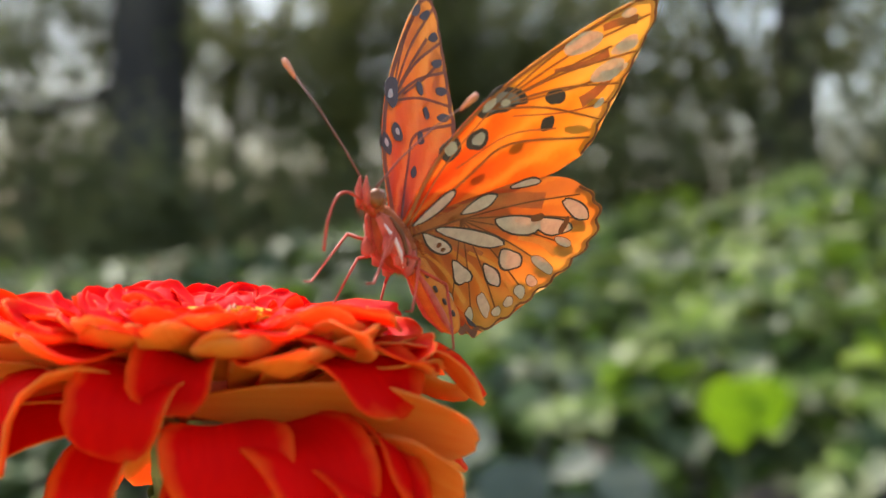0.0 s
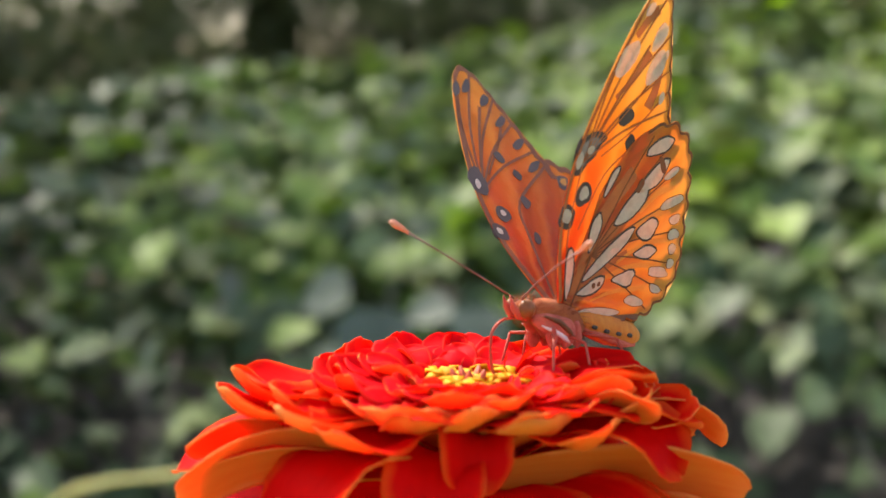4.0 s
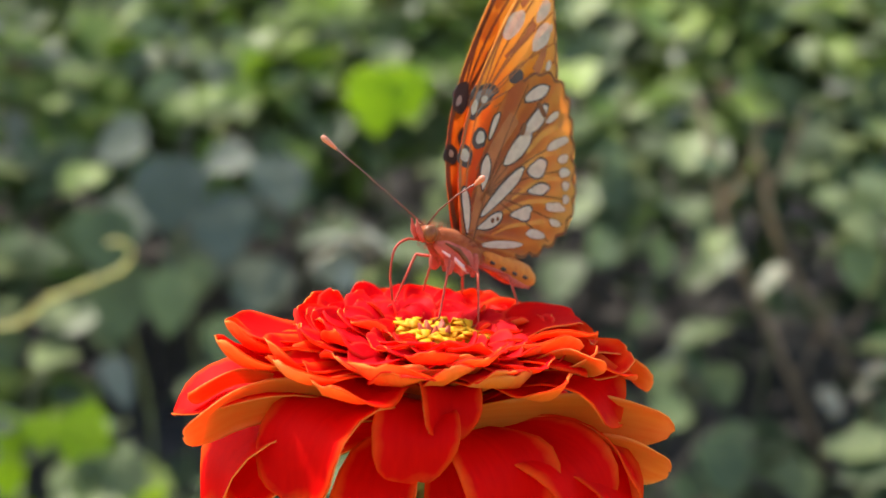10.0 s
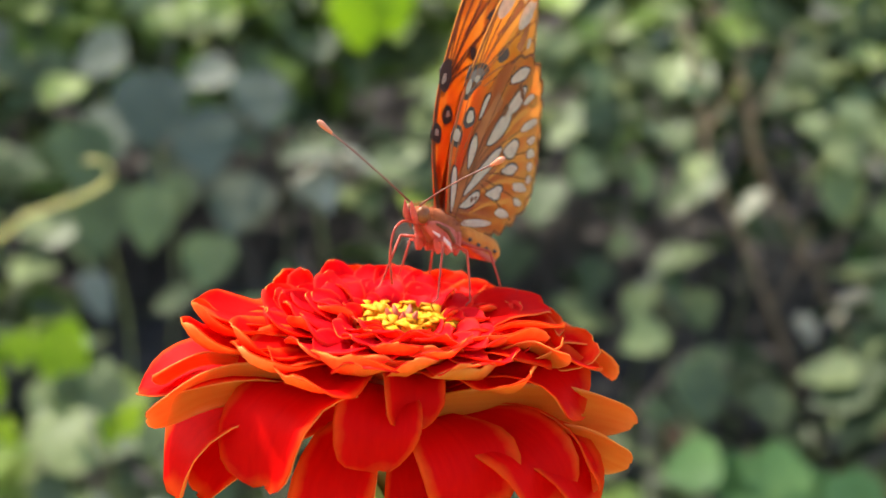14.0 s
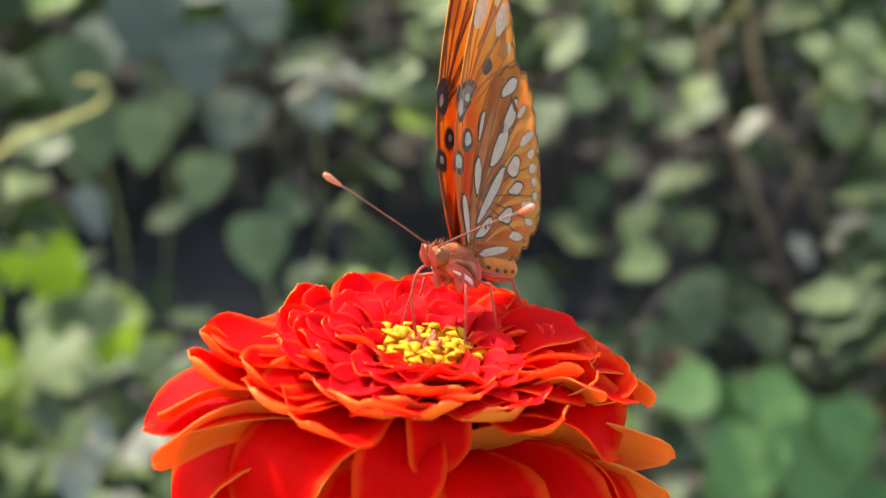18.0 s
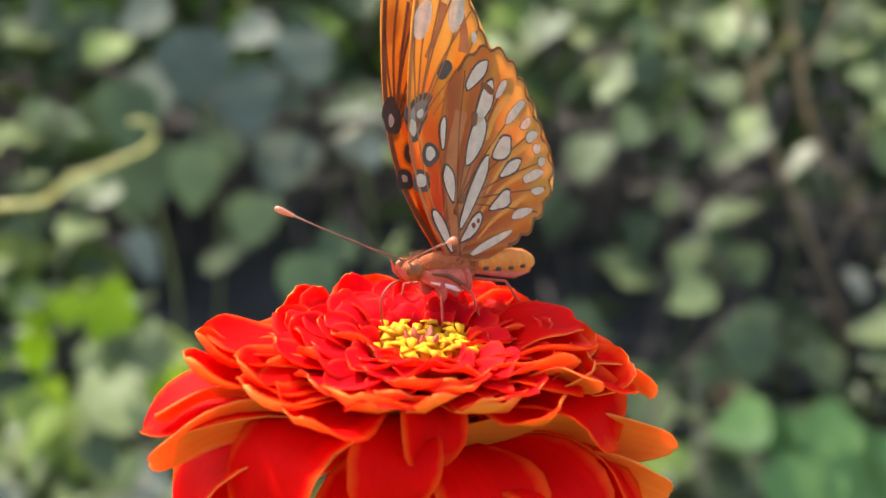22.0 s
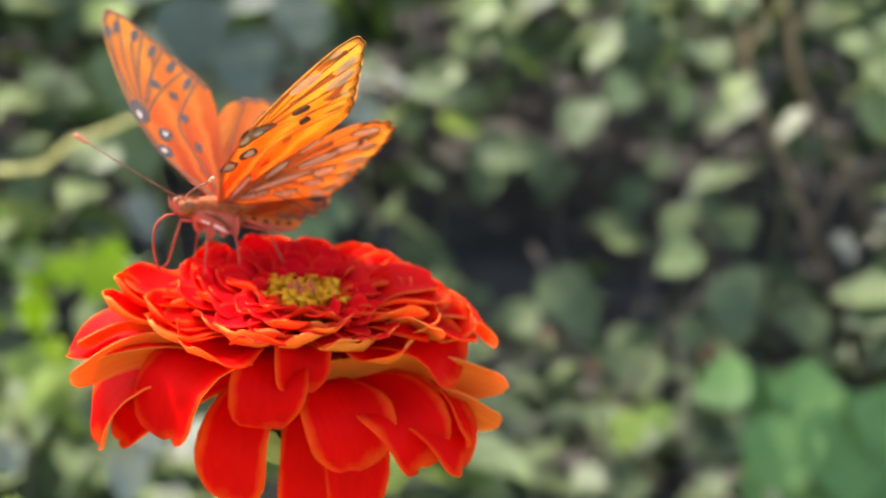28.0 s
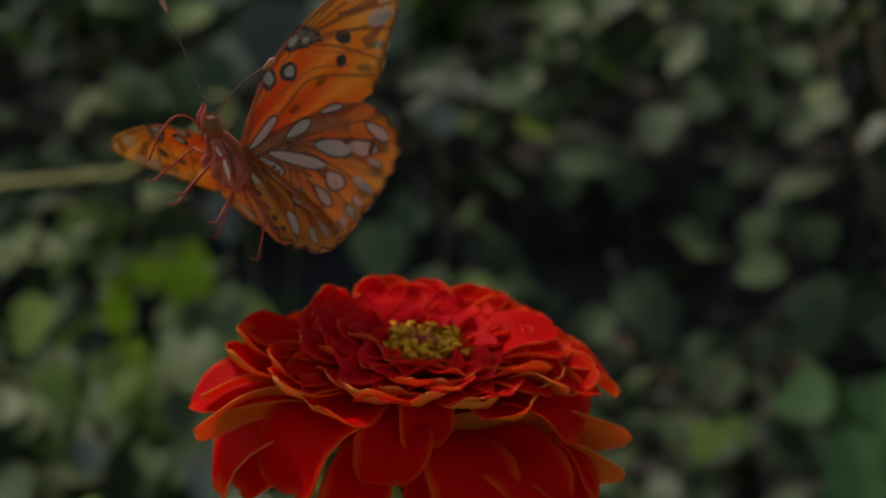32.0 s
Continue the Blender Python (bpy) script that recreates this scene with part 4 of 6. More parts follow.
    for _ in range(9000):
        x, y = rng.uniform(-6.5, 5.5), 0.7 + 5.0 * rng.random() ** 1.2
        if abs(x + 0.45) < 0.48 + 0.52 * y:
            continue
        z = bank_height(x, y) * min(1, max(0.15, (6.3 - abs(x + 0.45)) / 2)) - 0.15 * rng.random() ** 2
        places.append((8 + rng.choices(range(3), (60, 20, 20))[0], Matrix.Translation((x, y, max(z, 0.03))) @ leaf_turn(rng) @ Matrix.Scale(rng.uniform(0.8, 1.5), 4)))
    kinds += small
    by_mesh += [0, 1, 4]
    # low growth on the soil in the hollow
    for _ in range(420):
        x, y = rng.uniform(-0.05, 0.8), rng.uniform(0.75, 1.6)
        places.append((rng.choices((0, 1, 2, 5), (30, 30, 30, 10))[0], Matrix.Translation((x, y, rng.uniform(0.03, 0.13))) @ leaf_turn(rng) @ Matrix.Scale(rng.uniform(0.4, 0.75), 4)))
    # the upper face of the bank, its sunlight helped by lighter leaf colours
    for _ in range(4600):
        x, y = rng.uniform(-0.95, 1.2), rng.uniform(1.52, 2.9)
        if x > 0.04 and y < 1.74 or x / y < -0.3 and rng.random() < 0.7:
            continue
        if 0.02 < x / y and rng.random() < (0.6 if x / y < 0.17 else 0.1 * (y < 1.8)):
            continue
        if (abs(x + 0.005) < 0.11 and y < 2.0) or (x < 0.05 and y < 1.9) or (-0.22 < x / y < -0.06 and y < 1.98):
            continue
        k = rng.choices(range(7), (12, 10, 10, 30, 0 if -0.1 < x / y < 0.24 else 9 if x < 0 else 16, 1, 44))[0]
        m = Matrix.Translation((x, y, bank_height(x, y) + 0.03 - 0.12 * rng.random())) @ pose(0, 0, 0, 0, 0, rng.uniform(-160, -20)) @ pose(0, 0, 0, rng.gauss(0, 22), rng.gauss(28, 20), 0)
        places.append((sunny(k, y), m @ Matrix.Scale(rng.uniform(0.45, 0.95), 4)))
    places.sort(key=lambda q: q[1].translation.y + 0.4 * abs(q[1].translation.x + 0.1))
    for k, m in places[:300]:
        part("leaf", kinds[k], bank, m)
    far = join_copies("foliage", kinds, by_mesh, places[300:])
    for m in mats:
        far.materials.append(m)
    tagged(part("foliage", far, bank), kind="stuff")
    # a dim tangle of stalks inside the bank
    for _ in range(220):
        x, y = rng.uniform(-2.2, 1.4), rng.uniform(0.95, 3.4)
        h = bank_height(x, y)
        dx, dy = rng.uniform(-0.2, 0.2), rng.uniform(-0.15, 0.15)
        part("stalk", tube(bend([(x, y, -0.02), (x + dx * 0.4, y + dy, h * 0.5), (x + dx, y + dy, h)], 3), 0.003, twig_brown, "stalk", 5), bank)
    return bank


# ---- trees ----
def build_tree(x, y, radius, height, limbs, label, lean=0.0, fork=None):
    t = tagged(new("tree"), label, "tree")
    t.location = (x, y, 0)
    base = [(0, 0, -0.1), (lean * 0.1, 0, 0.4), (lean * 0.5, 0, height * 0.5), (lean, 0, height)]
    pts = bend(base, 6)
    n = len(pts)
    part("trunk", tube(pts, [radius * (1.35 if i == 0 else 1.12 if i < 3 else 1 - 0.45 * i / n) for i in range(n)], bark, "trunk", 16), t)
    rng = random.Random(int(x * 100))
    limb_pts = []
    for z0, dx, dy, dz, r in limbs:
        start = Vector((lean * z0 / height, 0, z0))
        end = start + Vector((dx, dy, dz))
        m1 = start.lerp(end, 0.4) + Vector((0, 0, -0.12 * abs(dx)))
        m2 = start.lerp(end, 0.75) + Vector((rng.uniform(-0.1, 0.1), 0, 0.05))
        p = bend([start, m1, m2, end], 5)
        part("limb", tube(p, [r * (1 - 0.75 * i / len(p)) for i in range(len(p))], bark, "limb", 8), t)
        limb_pts += p[4:]
    return t, limb_pts


def crown_mesh(spots, count, spread, size, seed, mat):
    """Many small leaves in uneven clumps round the given spots."""
    rng = random.Random(seed)
    vs, fs = [], []
    clumps = [(Vector(rng.choice(spots)) + Vector((rng.gauss(0, spread), rng.gauss(0, spread), rng.gauss(0, spread * 0.7))), rng.uniform(0.12, 0.32)) for _ in range(max(3, count // 45))]
    for _ in range(count):
        c, r = rng.choice(clumps)
        p = c + Vector((rng.gauss(0, r), rng.gauss(0, r), rng.gauss(0, r * 0.7)))
        s = size * rng.uniform(0.6, 1.3)
        m = (Matrix.Translation(p) @ leaf_turn(rng, 60))
        b = len(vs)
        vs += [m @ Vector(q) for q in ((0, 0, 0), (0.4 * s, 0.3 * s, 0.06 * s), (s, 0, -0.1 * s), (0.4 * s, -0.3 * s, 0.06 * s))]
        fs += [(b, b + 1, b + 2), (b, b + 2, b + 3)]
    me = bpy.data.meshes.new("crown")
    me.from_pydata([tuple(v) for v in vs], [], fs)
    me.materials.append(mat)
    return me


def polar(dist, degrees_left):
    a = radians(degrees_left)
    return -dist * math.sin(a), dist * math.cos(a)


def build_woods():
    specs = [
        (9.6, 26.8, 0.34, 8, [(2.0, -2.2, -0.5, 0.1, 0.06), (2.6, 1.6, 0.4, 0.9, 0.07), (3.4, -1.5, 0, 1.2, 0.08)], "thick dark-barked tree trunk at the edge of the wood", 0.15),
        (11.0, 23.2, 0.075, 7, [(1.4, 0.9, 0, 0.3, 0.02), (2.2, -0.8, 0.2, 0.5, 0.02)], "slender dark sapling trunk in the wood", 0.1),
        (12.5, 18.4, 0.24, 9, [(1.8, -1.4, 0, 0.8, 0.05), (2.2, 1.5, 0, 0.6, 0.05)], "shaded tree trunk hung with climbing leaves", 0.0),
        (11.5, 13.6, 0.30, 9, [(1.9, 1.3, 0, 0.7, 0.05), (2.6, -1.2, 0, 0.8, 0.05)], "shaded tree trunk hung with climbing leaves", -0.1),
        (10.0, 6.4, 0.10, 7, [(1.5, -0.6, 0, 0.8, 0.03), (1.7, 0.9, 0, 0.6, 0.03)], "thin crooked tree trunk in the wood", -0.3),
        (9.2, -0.6, 0.19, 8, [(1.25, -0.75, 0, 1.6, 0.10), (2.4, 1.0, 0, 0.8, 0.06)], "forked dark tree trunk above the vines", 0.1),
        (10.5, -7.0, 0.22, 8, [(2.0, -1.0, 0, 0.8, 0.05)], "dark tree trunk at the edge of the wood", 0.1),
        (12.0, 33.5, 0.16, 8, [(1.5, -1.0, 0, 0.5, 0.04)], "dark tree trunk at the edge of the wood", -0.2),
    ]
    rng = random.Random(21)
    for k, (dist, deg, r, h, limbs, label, lean) in enumerate(specs):
        x, y = polar(dist, deg)
        t, lp = build_tree(x, y, r, h, limbs, label, lean)
        spots = [tuple(p) for p in lp] + [(lean * 0.8 + rng.gauss(0, 0.8), rng.gauss(0, 0.6), rng.uniform(2.4, 5)) for _ in range(14)]
        tagged(part("crown", crown_mesh(spots, 5200, 0.5, 0.10, 40 + k, leaf_wood), t), kind="stuff")
    # unseen limb added to the forked tree, high up, to shade the bank's foot
    host = bpy.data.objects["tree.005"]
    hx, hy = host.location.x, host.location.y
    p = bend([(0, 0, 3.6), (-0.4 - hx, 7.0 - hy, 4.4), (-1.0 - hx, 4.8 - hy, 4.5), (-1.45 - hx, 3.5 - hy, 4.3)], 6)
    part("bough", tube(p, [0.09 - 0.07 * i / len(p) for i in range(len(p))], bark, "bough", 8), host)
    spray = [(-1.44 - hx + dx, 3.22 - hy + dy, 4.3) for dx, dy in ((-0.28, -0.05), (-0.1, -0.08), (0.08, -0.05), (0.26, 0), (-0.2, 0.1), (0.0, 0.1), (0.2, 0.12), (-0.62, 0.22), (-0.52, 0.34), (0.42, 0.05))]
    tagged(part("spray", crown_mesh(spray, 360, 0.05, 0.10, 99, leaf_wood), host), kind="stuff")
    # unseen limb added to the thick trunk to shade the bank's far side
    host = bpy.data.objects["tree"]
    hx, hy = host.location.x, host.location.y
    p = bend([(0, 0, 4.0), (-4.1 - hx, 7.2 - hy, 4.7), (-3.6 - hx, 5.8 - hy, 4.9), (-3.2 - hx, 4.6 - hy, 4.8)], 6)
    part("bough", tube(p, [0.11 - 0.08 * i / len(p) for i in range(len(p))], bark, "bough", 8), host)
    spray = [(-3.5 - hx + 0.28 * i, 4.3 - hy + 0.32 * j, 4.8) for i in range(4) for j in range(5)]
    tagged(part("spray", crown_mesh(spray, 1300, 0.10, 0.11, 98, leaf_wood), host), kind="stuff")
    # undergrowth between the trunks
    for k, (dist, deg, tall, wide) in enumerate(((10.5, 28.8, 3.2, 0.8), (10.8, 30.5, 2.6, 0.7), (9.5, 30, 1.3, 1.2), (9.0, 22, 1.2, 1.0), (11, 20, 2.6, 1.0), (11, 15.5, 3.0, 1.0), (12, 11, 3.0, 1.2), (11, 8.5, 2.2, 1.0), (9.5, 3.5, 1.5, 1.0), (8.5, -4, 1.5, 0.9), (10, -10, 2.2, 1.4), (13.5, 25.5, 2.0, 1.6), (14, 4, 3.0, 1.6))):
        x, y = polar(dist, deg)
        sh = tagged(new("shrub"), "loose leafy undergrowth shrub between the trunks", "shrub", "undergrowth")
        sh.location = (x, y, 0)
        for _ in range(7):
            dx, dy = rng.gauss(0, wide * 0.4), rng.gauss(0, 0.4)
            part("stem", tube(bend([(dx * 0.1, dy * 0.1, 0), (dx * 0.5, dy * 0.5, tall * 0.5), (dx, dy, tall)], 4), 0.012, bark, "stem", 5), sh)
        spots = [(rng.gauss(0, wide * 0.5), rng.gauss(0, 0.4), rng.uniform(0.5, tall)) for _ in range(22)]
        tagged(part("crown", crown_mesh(spots, 5200 if k > 1 else 4200, 0.25, 0.085, 70 + k, leaf_wood), sh), kind="stuff")


# ---- the butterfly ----
def wing_outline(points, steps=6, ripple=0.0):
    """Closed smooth outline from (u, v) in millimetres; ripple gives a scalloped edge."""
    p = [Vector((u, v, 0)) for u, v in points]
    n, out = len(p), []
    for i in range(n):
        a, b, c, d = p[i - 1], p[i], p[(i + 1) % n], p[(i + 2) % n]
        for k in range(steps):
            t = k / steps
            out.append(0.5 * (2 * b + (c - a) * t + (2 * a - 5 * b + 4 * c - d) * t * t + (3 * b - 3 * c + d - a) * t ** 3))
    if ripple:
        mid = sum(out, Vector()) / len(out)
        s = 0.0
        res = []
        for i, q in enumerate(out):
            s += (q - out[i - 1]).length
            k = ripple * max(0, min(1, (-q.x - 8) / 4))
            res.append(q + (q - mid).normalized() * k * abs(math.sin(s * 1.05)))
        out = res
    return [(q.x, q.y) for q in out]


def plate(outline, y0, y1, side, mats):
    """A thin plate of that outline in the x-z plane, between two depths (mm): face 0 on the y1 side, face 1 on the y0 side."""
    bm = bmesh.new()
    a = [bm.verts.new((u * 0.001, side * y1 * 0.001, v * 0.001)) for u, v in outline]
    b = [bm.verts.new((u * 0.001, side * y0 * 0.001, v * 0.001)) for u, v in outline]
    fa, fb = bm.faces.new(a), bm.faces.new(b[::-1])
    n = len(a)
    for i in range(n):
        bm.faces.new((a[i], b[i], b[(i + 1) % n], a[(i + 1) % n])).material_index = 0
    fb.material_index = len(mats) - 1
    bmesh.ops.triangulate(bm, faces=[fa, fb])
    bmesh.ops.recalc_face_normals(bm, faces=bm.faces)
    me = mesh_of("plate", bm, *mats)
    me.polygons.foreach_set("use_smooth", [False] * len(me.polygons))
    return me


def blot(u, v, length, width, turn=0.0, pinch=0.0, n=18):
    """Outline of a rounded mark; turn in degrees from +v towards -u."""
    c, s = math.cos(radians(turn)), math.sin(radians(turn))
    out = []
    for i in range(n):
        a = 2 * math.pi * i / n
        k = 1 + 0.38 * noise.noise((u * 1.3 + 0.9 * math.cos(a), v * 1.3 + 0.9 * math.sin(a), 2.0))
        x, y = k * width / 2 * math.copysign(abs(math.cos(a)) ** (1 + 0.9 * pinch), math.cos(a)) * (1 + pinch * math.sin(a)), k * length / 2 * math.sin(a)
        out.append((u + x * c - y * s, v + x * s + y * c))
    return out


def marks(name, outlines, depth, side, mat, parent, label=""):
    """Raised patches of scales of one kind on one wing face, each its own piece (depth in mm, outward from the wing's middle)."""
    for o in outlines:
        bm = bmesh.new()
        a = [bm.verts.new((u * 0.001, side * depth * 0.001, v * 0.001)) for u, v in o]
        b = [bm.verts.new((u * 0.001, side * depth * 0.4 * 0.001, v * 0.001)) for u, v in o]
        n = len(a)
        bm.faces.new(a)
        for i in range(n):
            bm.faces.new((a[i], b[i], b[(i + 1) % n], a[(i + 1) % n]))
        bmesh.ops.recalc_face_normals(bm, faces=bm.faces)
        bmesh.ops.triangulate(bm, faces=bm.faces)
        me = mesh_of(name, bm, mat)
        me.polygons.foreach_set("use_smooth", [False] * len(me.polygons))
        part(name, me, parent, None, label)


def rings(name, pairs, depth, side, mat, parent):
    """Raised rings of dark scales, each its own piece: pairs of outer and inner outlines with the same number of points."""
    for outer, inner in pairs:
        bm = bmesh.new()
        a = [bm.verts.new((u * 0.001, side * depth * 0.001, v * 0.001)) for u, v in outer]
        c = [bm.verts.new((u * 0.001, side * depth * 0.001, v * 0.001)) for u, v in inner]
        b = [bm.verts.new((u * 0.001, side * depth * 0.4 * 0.001, v * 0.001)) for u, v in outer]
        n = len(a)
        for i in range(n):
            j = (i + 1) % n
            bm.faces.new((a[i], a[j], c[j], c[i]))
            bm.faces.new((a[i], b[i], b[j], a[j]))
        bmesh.ops.recalc_face_normals(bm, faces=bm.faces)
        me = mesh_of(name, bm, mat)
        me.polygons.foreach_set("use_smooth", [False] * len(me.polygons))
        part(name, me, parent)


def strip(pts, w0, w1):
    """Outline of a tapering line through points (mm)."""
    q = bend([(u, 0, v) for u, v in pts], 5)
    left, right = [], []
    for i, p in enumerate(q):
        d = (q[min(i + 1, len(q) - 1)] - q[max(i - 1, 0)]).normalized()
        nrm = Vector((-d.z, 0, d.x))
        w = (w0 + (w1 - w0) * i / (len(q) - 1)) / 2
        left.append(((p + nrm * w).x, (p + nrm * w).z))
        right.append(((p - nrm * w).x, (p - nrm * w).z))
    return left + right[::-1]


FORE = [(0.8, -1.2), (2.2, 4.0), (2.5, 10.5), (1.5, 16.0), (-0.4, 21.0), (-2.9, 26.0), (-5.9, 31.2), (-9.3, 35.6), (-11.6, 36.9), (-13.3, 35.4), (-14.1, 30.8),
        (-14.6, 26.8), (-15.2, 22.0), (-15.6, 18.0), (-13.0, 13.5), (-8.0, 7.5), (-3.0, 0.5)]
HIND = [(0.6, -1.6), (0.8, 2.4), (-0.9, 9.3), (-2.7, 15.1), (-5.6, 19.8), (-9.3, 22.0), (-13.2, 22.2), (-16.2, 20.6), (-17.8, 17.2), (-18.6, 13.0), (-19.2, 8.6), (-19.6, 5.0),
        (-18.4, 1.8), (-15.6, -0.6), (-11.5, -2.3), (-6.0, -2.8), (-2.0, -2.8)]


def vein_fan(root, tips, w0=0.36, w1=0.20, sag=0.6):
    out = []
    for tu, tv in tips:
        mu, mv = (root[0] + tu) / 2 + sag, (root[1] + tv) / 2 + sag
        out.append(strip([root, (mu, mv), (tu, tv)], w0, w1))
    return out


def build_wing(name, parent, side, fore):
    """One wing; side 1 is the left. The outer face (towards side) is the underside."""
    rip = 0.45 if fore else 0.95
    shape = wing_outline(FORE if fore else HIND, 6, rip)
    under = wing_under_fore if fore else wing_under_hind
    y0, y1 = (-0.04, 0.04)
    w = part(name, plate(shape, y0, y1, side, (under, wing_upper)), parent)
    out_d, in_d = 0.055, -0.055
    brim = [q for q in shape if q[0] < (-9 if fore else -8) and not (fore and q[1] < 17)]
    mu, mv = sum(u for u, _ in shape) / len(shape), sum(v for _, v in shape) / len(shape)

    def inset(band):
        return [(u + (mu - u) * band / math.hypot(mu - u, mv - v), v + (mv - v) * band / math.hypot(mu - u, mv - v)) for u, v in brim]

    marks("margin_line", [inset(0.05) + inset(0.42)[::-1]], out_d + 0.012, side, scale_brown, w)
    marks("upper_margin", [inset(0.05) + inset(1.1)[::-1]], in_d - 0.012, side, scale_brown, w)
    if fore:
        cell = [(1.1, 15.8), (0.7, 17.6), (0.9, 19.2), (-0.9, 20.2), (-2.8, 20.5), (-4.2, 19.6), (-3.0, 18.7), (-2.4, 17.6), (-1.0, 16.7), (0.0, 15.6)]
        black = [blot(1.6, 10.8, 3.0, 2.7), blot(-1.1, 13.2, 3.1, 2.4), wing_outline(cell, 3), blot(-7.4, 21.7, 2.6, 1.9, 70), blot(-8.5, 18.6, 2.1, 1.9)]
        marks("black_spot", black, out_d + 0.03, side, scale_black, w)
        silver = [blot(1.6, 10.9, 1.7, 1.6), blot(-1.1, 13.3, 1.8, 1.4), blot(0.3, 17.2, 2.2, 1.1, 20), blot(-1.5, 18.4, 1.3, 0.9, 50),
                  blot(-6.2, 28.6, 5.2, 2.5, 42), blot(-11.9, 31.0, 4.2, 1.7, 35), blot(-11.9, 27.4, 4.8, 2.4, 42), blot(-9.6, 34.2, 2.4, 1.0, 45), blot(-13.4, 28.6, 1.5, 0.8, 20), blot(-13.4, 23.6, 1.6, 0.9, 20)]
        marks("dusky_patch", [wing_outline([(-1.2 + 0.66 * (u + 1.2), 18.5 + 0.66 * (v - 18.5)) for u, v in cell], 3)], out_d + 0.045, side, scale_dusk, w)
        marks("silver_spot", silver, out_d + 0.06, side, scale_silver, w)
        tips = [(-9.3, 35.4), (-12.4, 35.4), (-13.8, 31.0), (-14.3, 26.8), (-14.9, 22.0)]
        veins = vein_fan((-0.2, 17.0), tips, 0.22, 0.16) + [strip([(0.6, 0), (1.0, 9), (-0.3, 17)], 0.24, 0.18), strip([(0.0, 0), (-3.0, 9.5), (-5.5, 14.5), (-15.2, 19.5)], 0.22, 0.16), strip([(1.2, 0.5), (2.3, 9), (0.9, 17), (-3.3, 26), (-9.0, 35.0)], 0.5, 0.3),
                                                            strip([(-2.6, 20.4), (-6.6, 25.6), (-10.2, 30.0)], 0.14, 0.2), strip([(-3.2, 19.2), (-9.4, 24.2), (-13.6, 28.4)], 0.14, 0.2), strip([(-3.4, 17.4), (-9.6, 20.6), (-14.4, 24.2)], 0.14, 0.2), strip([(-0.6, 9.0), (-4.4, 15.2), (-10.0, 18.6)], 0.14, 0.2)]
        marks("vein", veins, out_d + 0.045, side, vein_tan, w)
        marks("rust_shade", [strip([(-11.0, 22.6), (-12.2, 25.0), (-13.0, 29.0)], 1.6, 0.8), strip([(-7.6, 31.2), (-9.4, 33.0), (-11.2, 34.2)], 0.9, 1.2), strip([(-5.0, 24.2), (-8.2, 26.6), (-10.4, 29.2)], 0.5, 1.1)], out_d + 0.02, side, vein_tan, w)
        dark = [blot(1.6, 10.8, 2.6, 2.3), blot(-1.1, 13.2, 2.6, 2.1), blot(-0.4, 18.4, 4.6, 2.9, 35), blot(-7.4, 21.7, 1.8, 1.6), blot(-8.5, 18.6, 1.7, 1.5), blot(-6.6, 14.4, 2.0, 1.5, 30), blot(-4.2, 9.0, 2.0, 1.2, 30)]
        dark += [blot(u, v, 3.4, 1.1, a) for u, v, a in ((-8.0, 33.2, 42), (-10.2, 33.5, 50), (-12.0, 31.0, 55), (-12.4, 27.3, 60), (-12.8, 23.4, 65), (-13.0, 19.6, 68))]
        marks("upper_spot", dark, in_d - 0.03, side, scale_black, w)
        marks("pearl_spot", [blot(1.6, 10.9, 1.0, 0.9), blot(-1.1, 13.3, 1.0, 0.8), blot(-0.1, 18.0, 1.6, 0.8, 30)], in_d - 0.05, side, scale_silver, w)
        marks("upper_vein", vein_fan((-0.2, 17.0), tips, 0.30, 0.40) + [strip([(1.0, 0.5), (2.2, 9), (0.8, 17), (-3.4, 26), (-9.2, 35.0)], 0.8, 0.6), strip([(0.0, 0), (-3.0, 9.5), (-5.5, 14.5), (-15.2, 19.5)], 0.4, 0.4),
                                                               strip([(-2.6, 20.4), (-6.6, 25.6), (-10.2, 30.0)], 0.25, 0.5), strip([(-3.2, 19.2), (-9.4, 24.2), (-13.6, 28.4)], 0.25, 0.5)], in_d - 0.02, side, scale_brown, w)
    else:
        spots = [(1.0, 3.5, 6.2, 1.3, -10), (-2.0, 8.8, 4.0, 1.7, 6), (-7.7, 12.0, 6.8, 2.2, 46), (-10.9, 15.9, 5.8, 2.2, 46), (-5.6, 6.2, 10.0, 1.6, 50), (-3.5, 2.1, 4.8, 1.4, 68),
                 (-11.9, 9.6, 3.6, 2.3, 70), (-12.5, 6.6, 4.0, 1.4, 84), (-9.5, 3.3, 4.2, 1.9, 86), (-10.9, 19.8, 5.0, 1.7, 65), (-3.1, 15.0, 4.6, 0.8, 22)]
        edge = [(-16.0, 13.3, 4.8, 1.6, 70), (-17.2, 11.1, 2.3, 1.4, 75), (-17.6, 9.2, 2.4, 1.5, 85), (-18.0, 7.3, 1.9, 1.4, 85), (-18.2, 5.4, 1.6, 1.5, 85), (-16.0, 4.2, 4.8, 1.6, 92), (-16.2, 2.0, 2.6, 1.2, 100),
                (-12.2, 0.4, 4.6, 1.4, 98), (-14.4, 16.8, 3.0, 1.3, 55), (-5.9, -1.0, 8.0, 1.3, 90)]
        rings("black_rim", [(blot(u, v, l + 0.55, w_ + 0.5, a, 0.34), blot(u, v, l - 0.06, w_ - 0.06, a, 0.34)) for u, v, l, w_, a in spots], out_d + 0.03, side, scale_black, w)
        rings("brown_rim", [(blot(u, v, l * 0.92 + 0.16, w_ * 0.85 + 0.16, a), blot(u, v, l * 0.92 - 0.06, w_ * 0.85 - 0.06, a)) for u, v, l, w_, a in edge], out_d + 0.03, side, scale_brown, w)
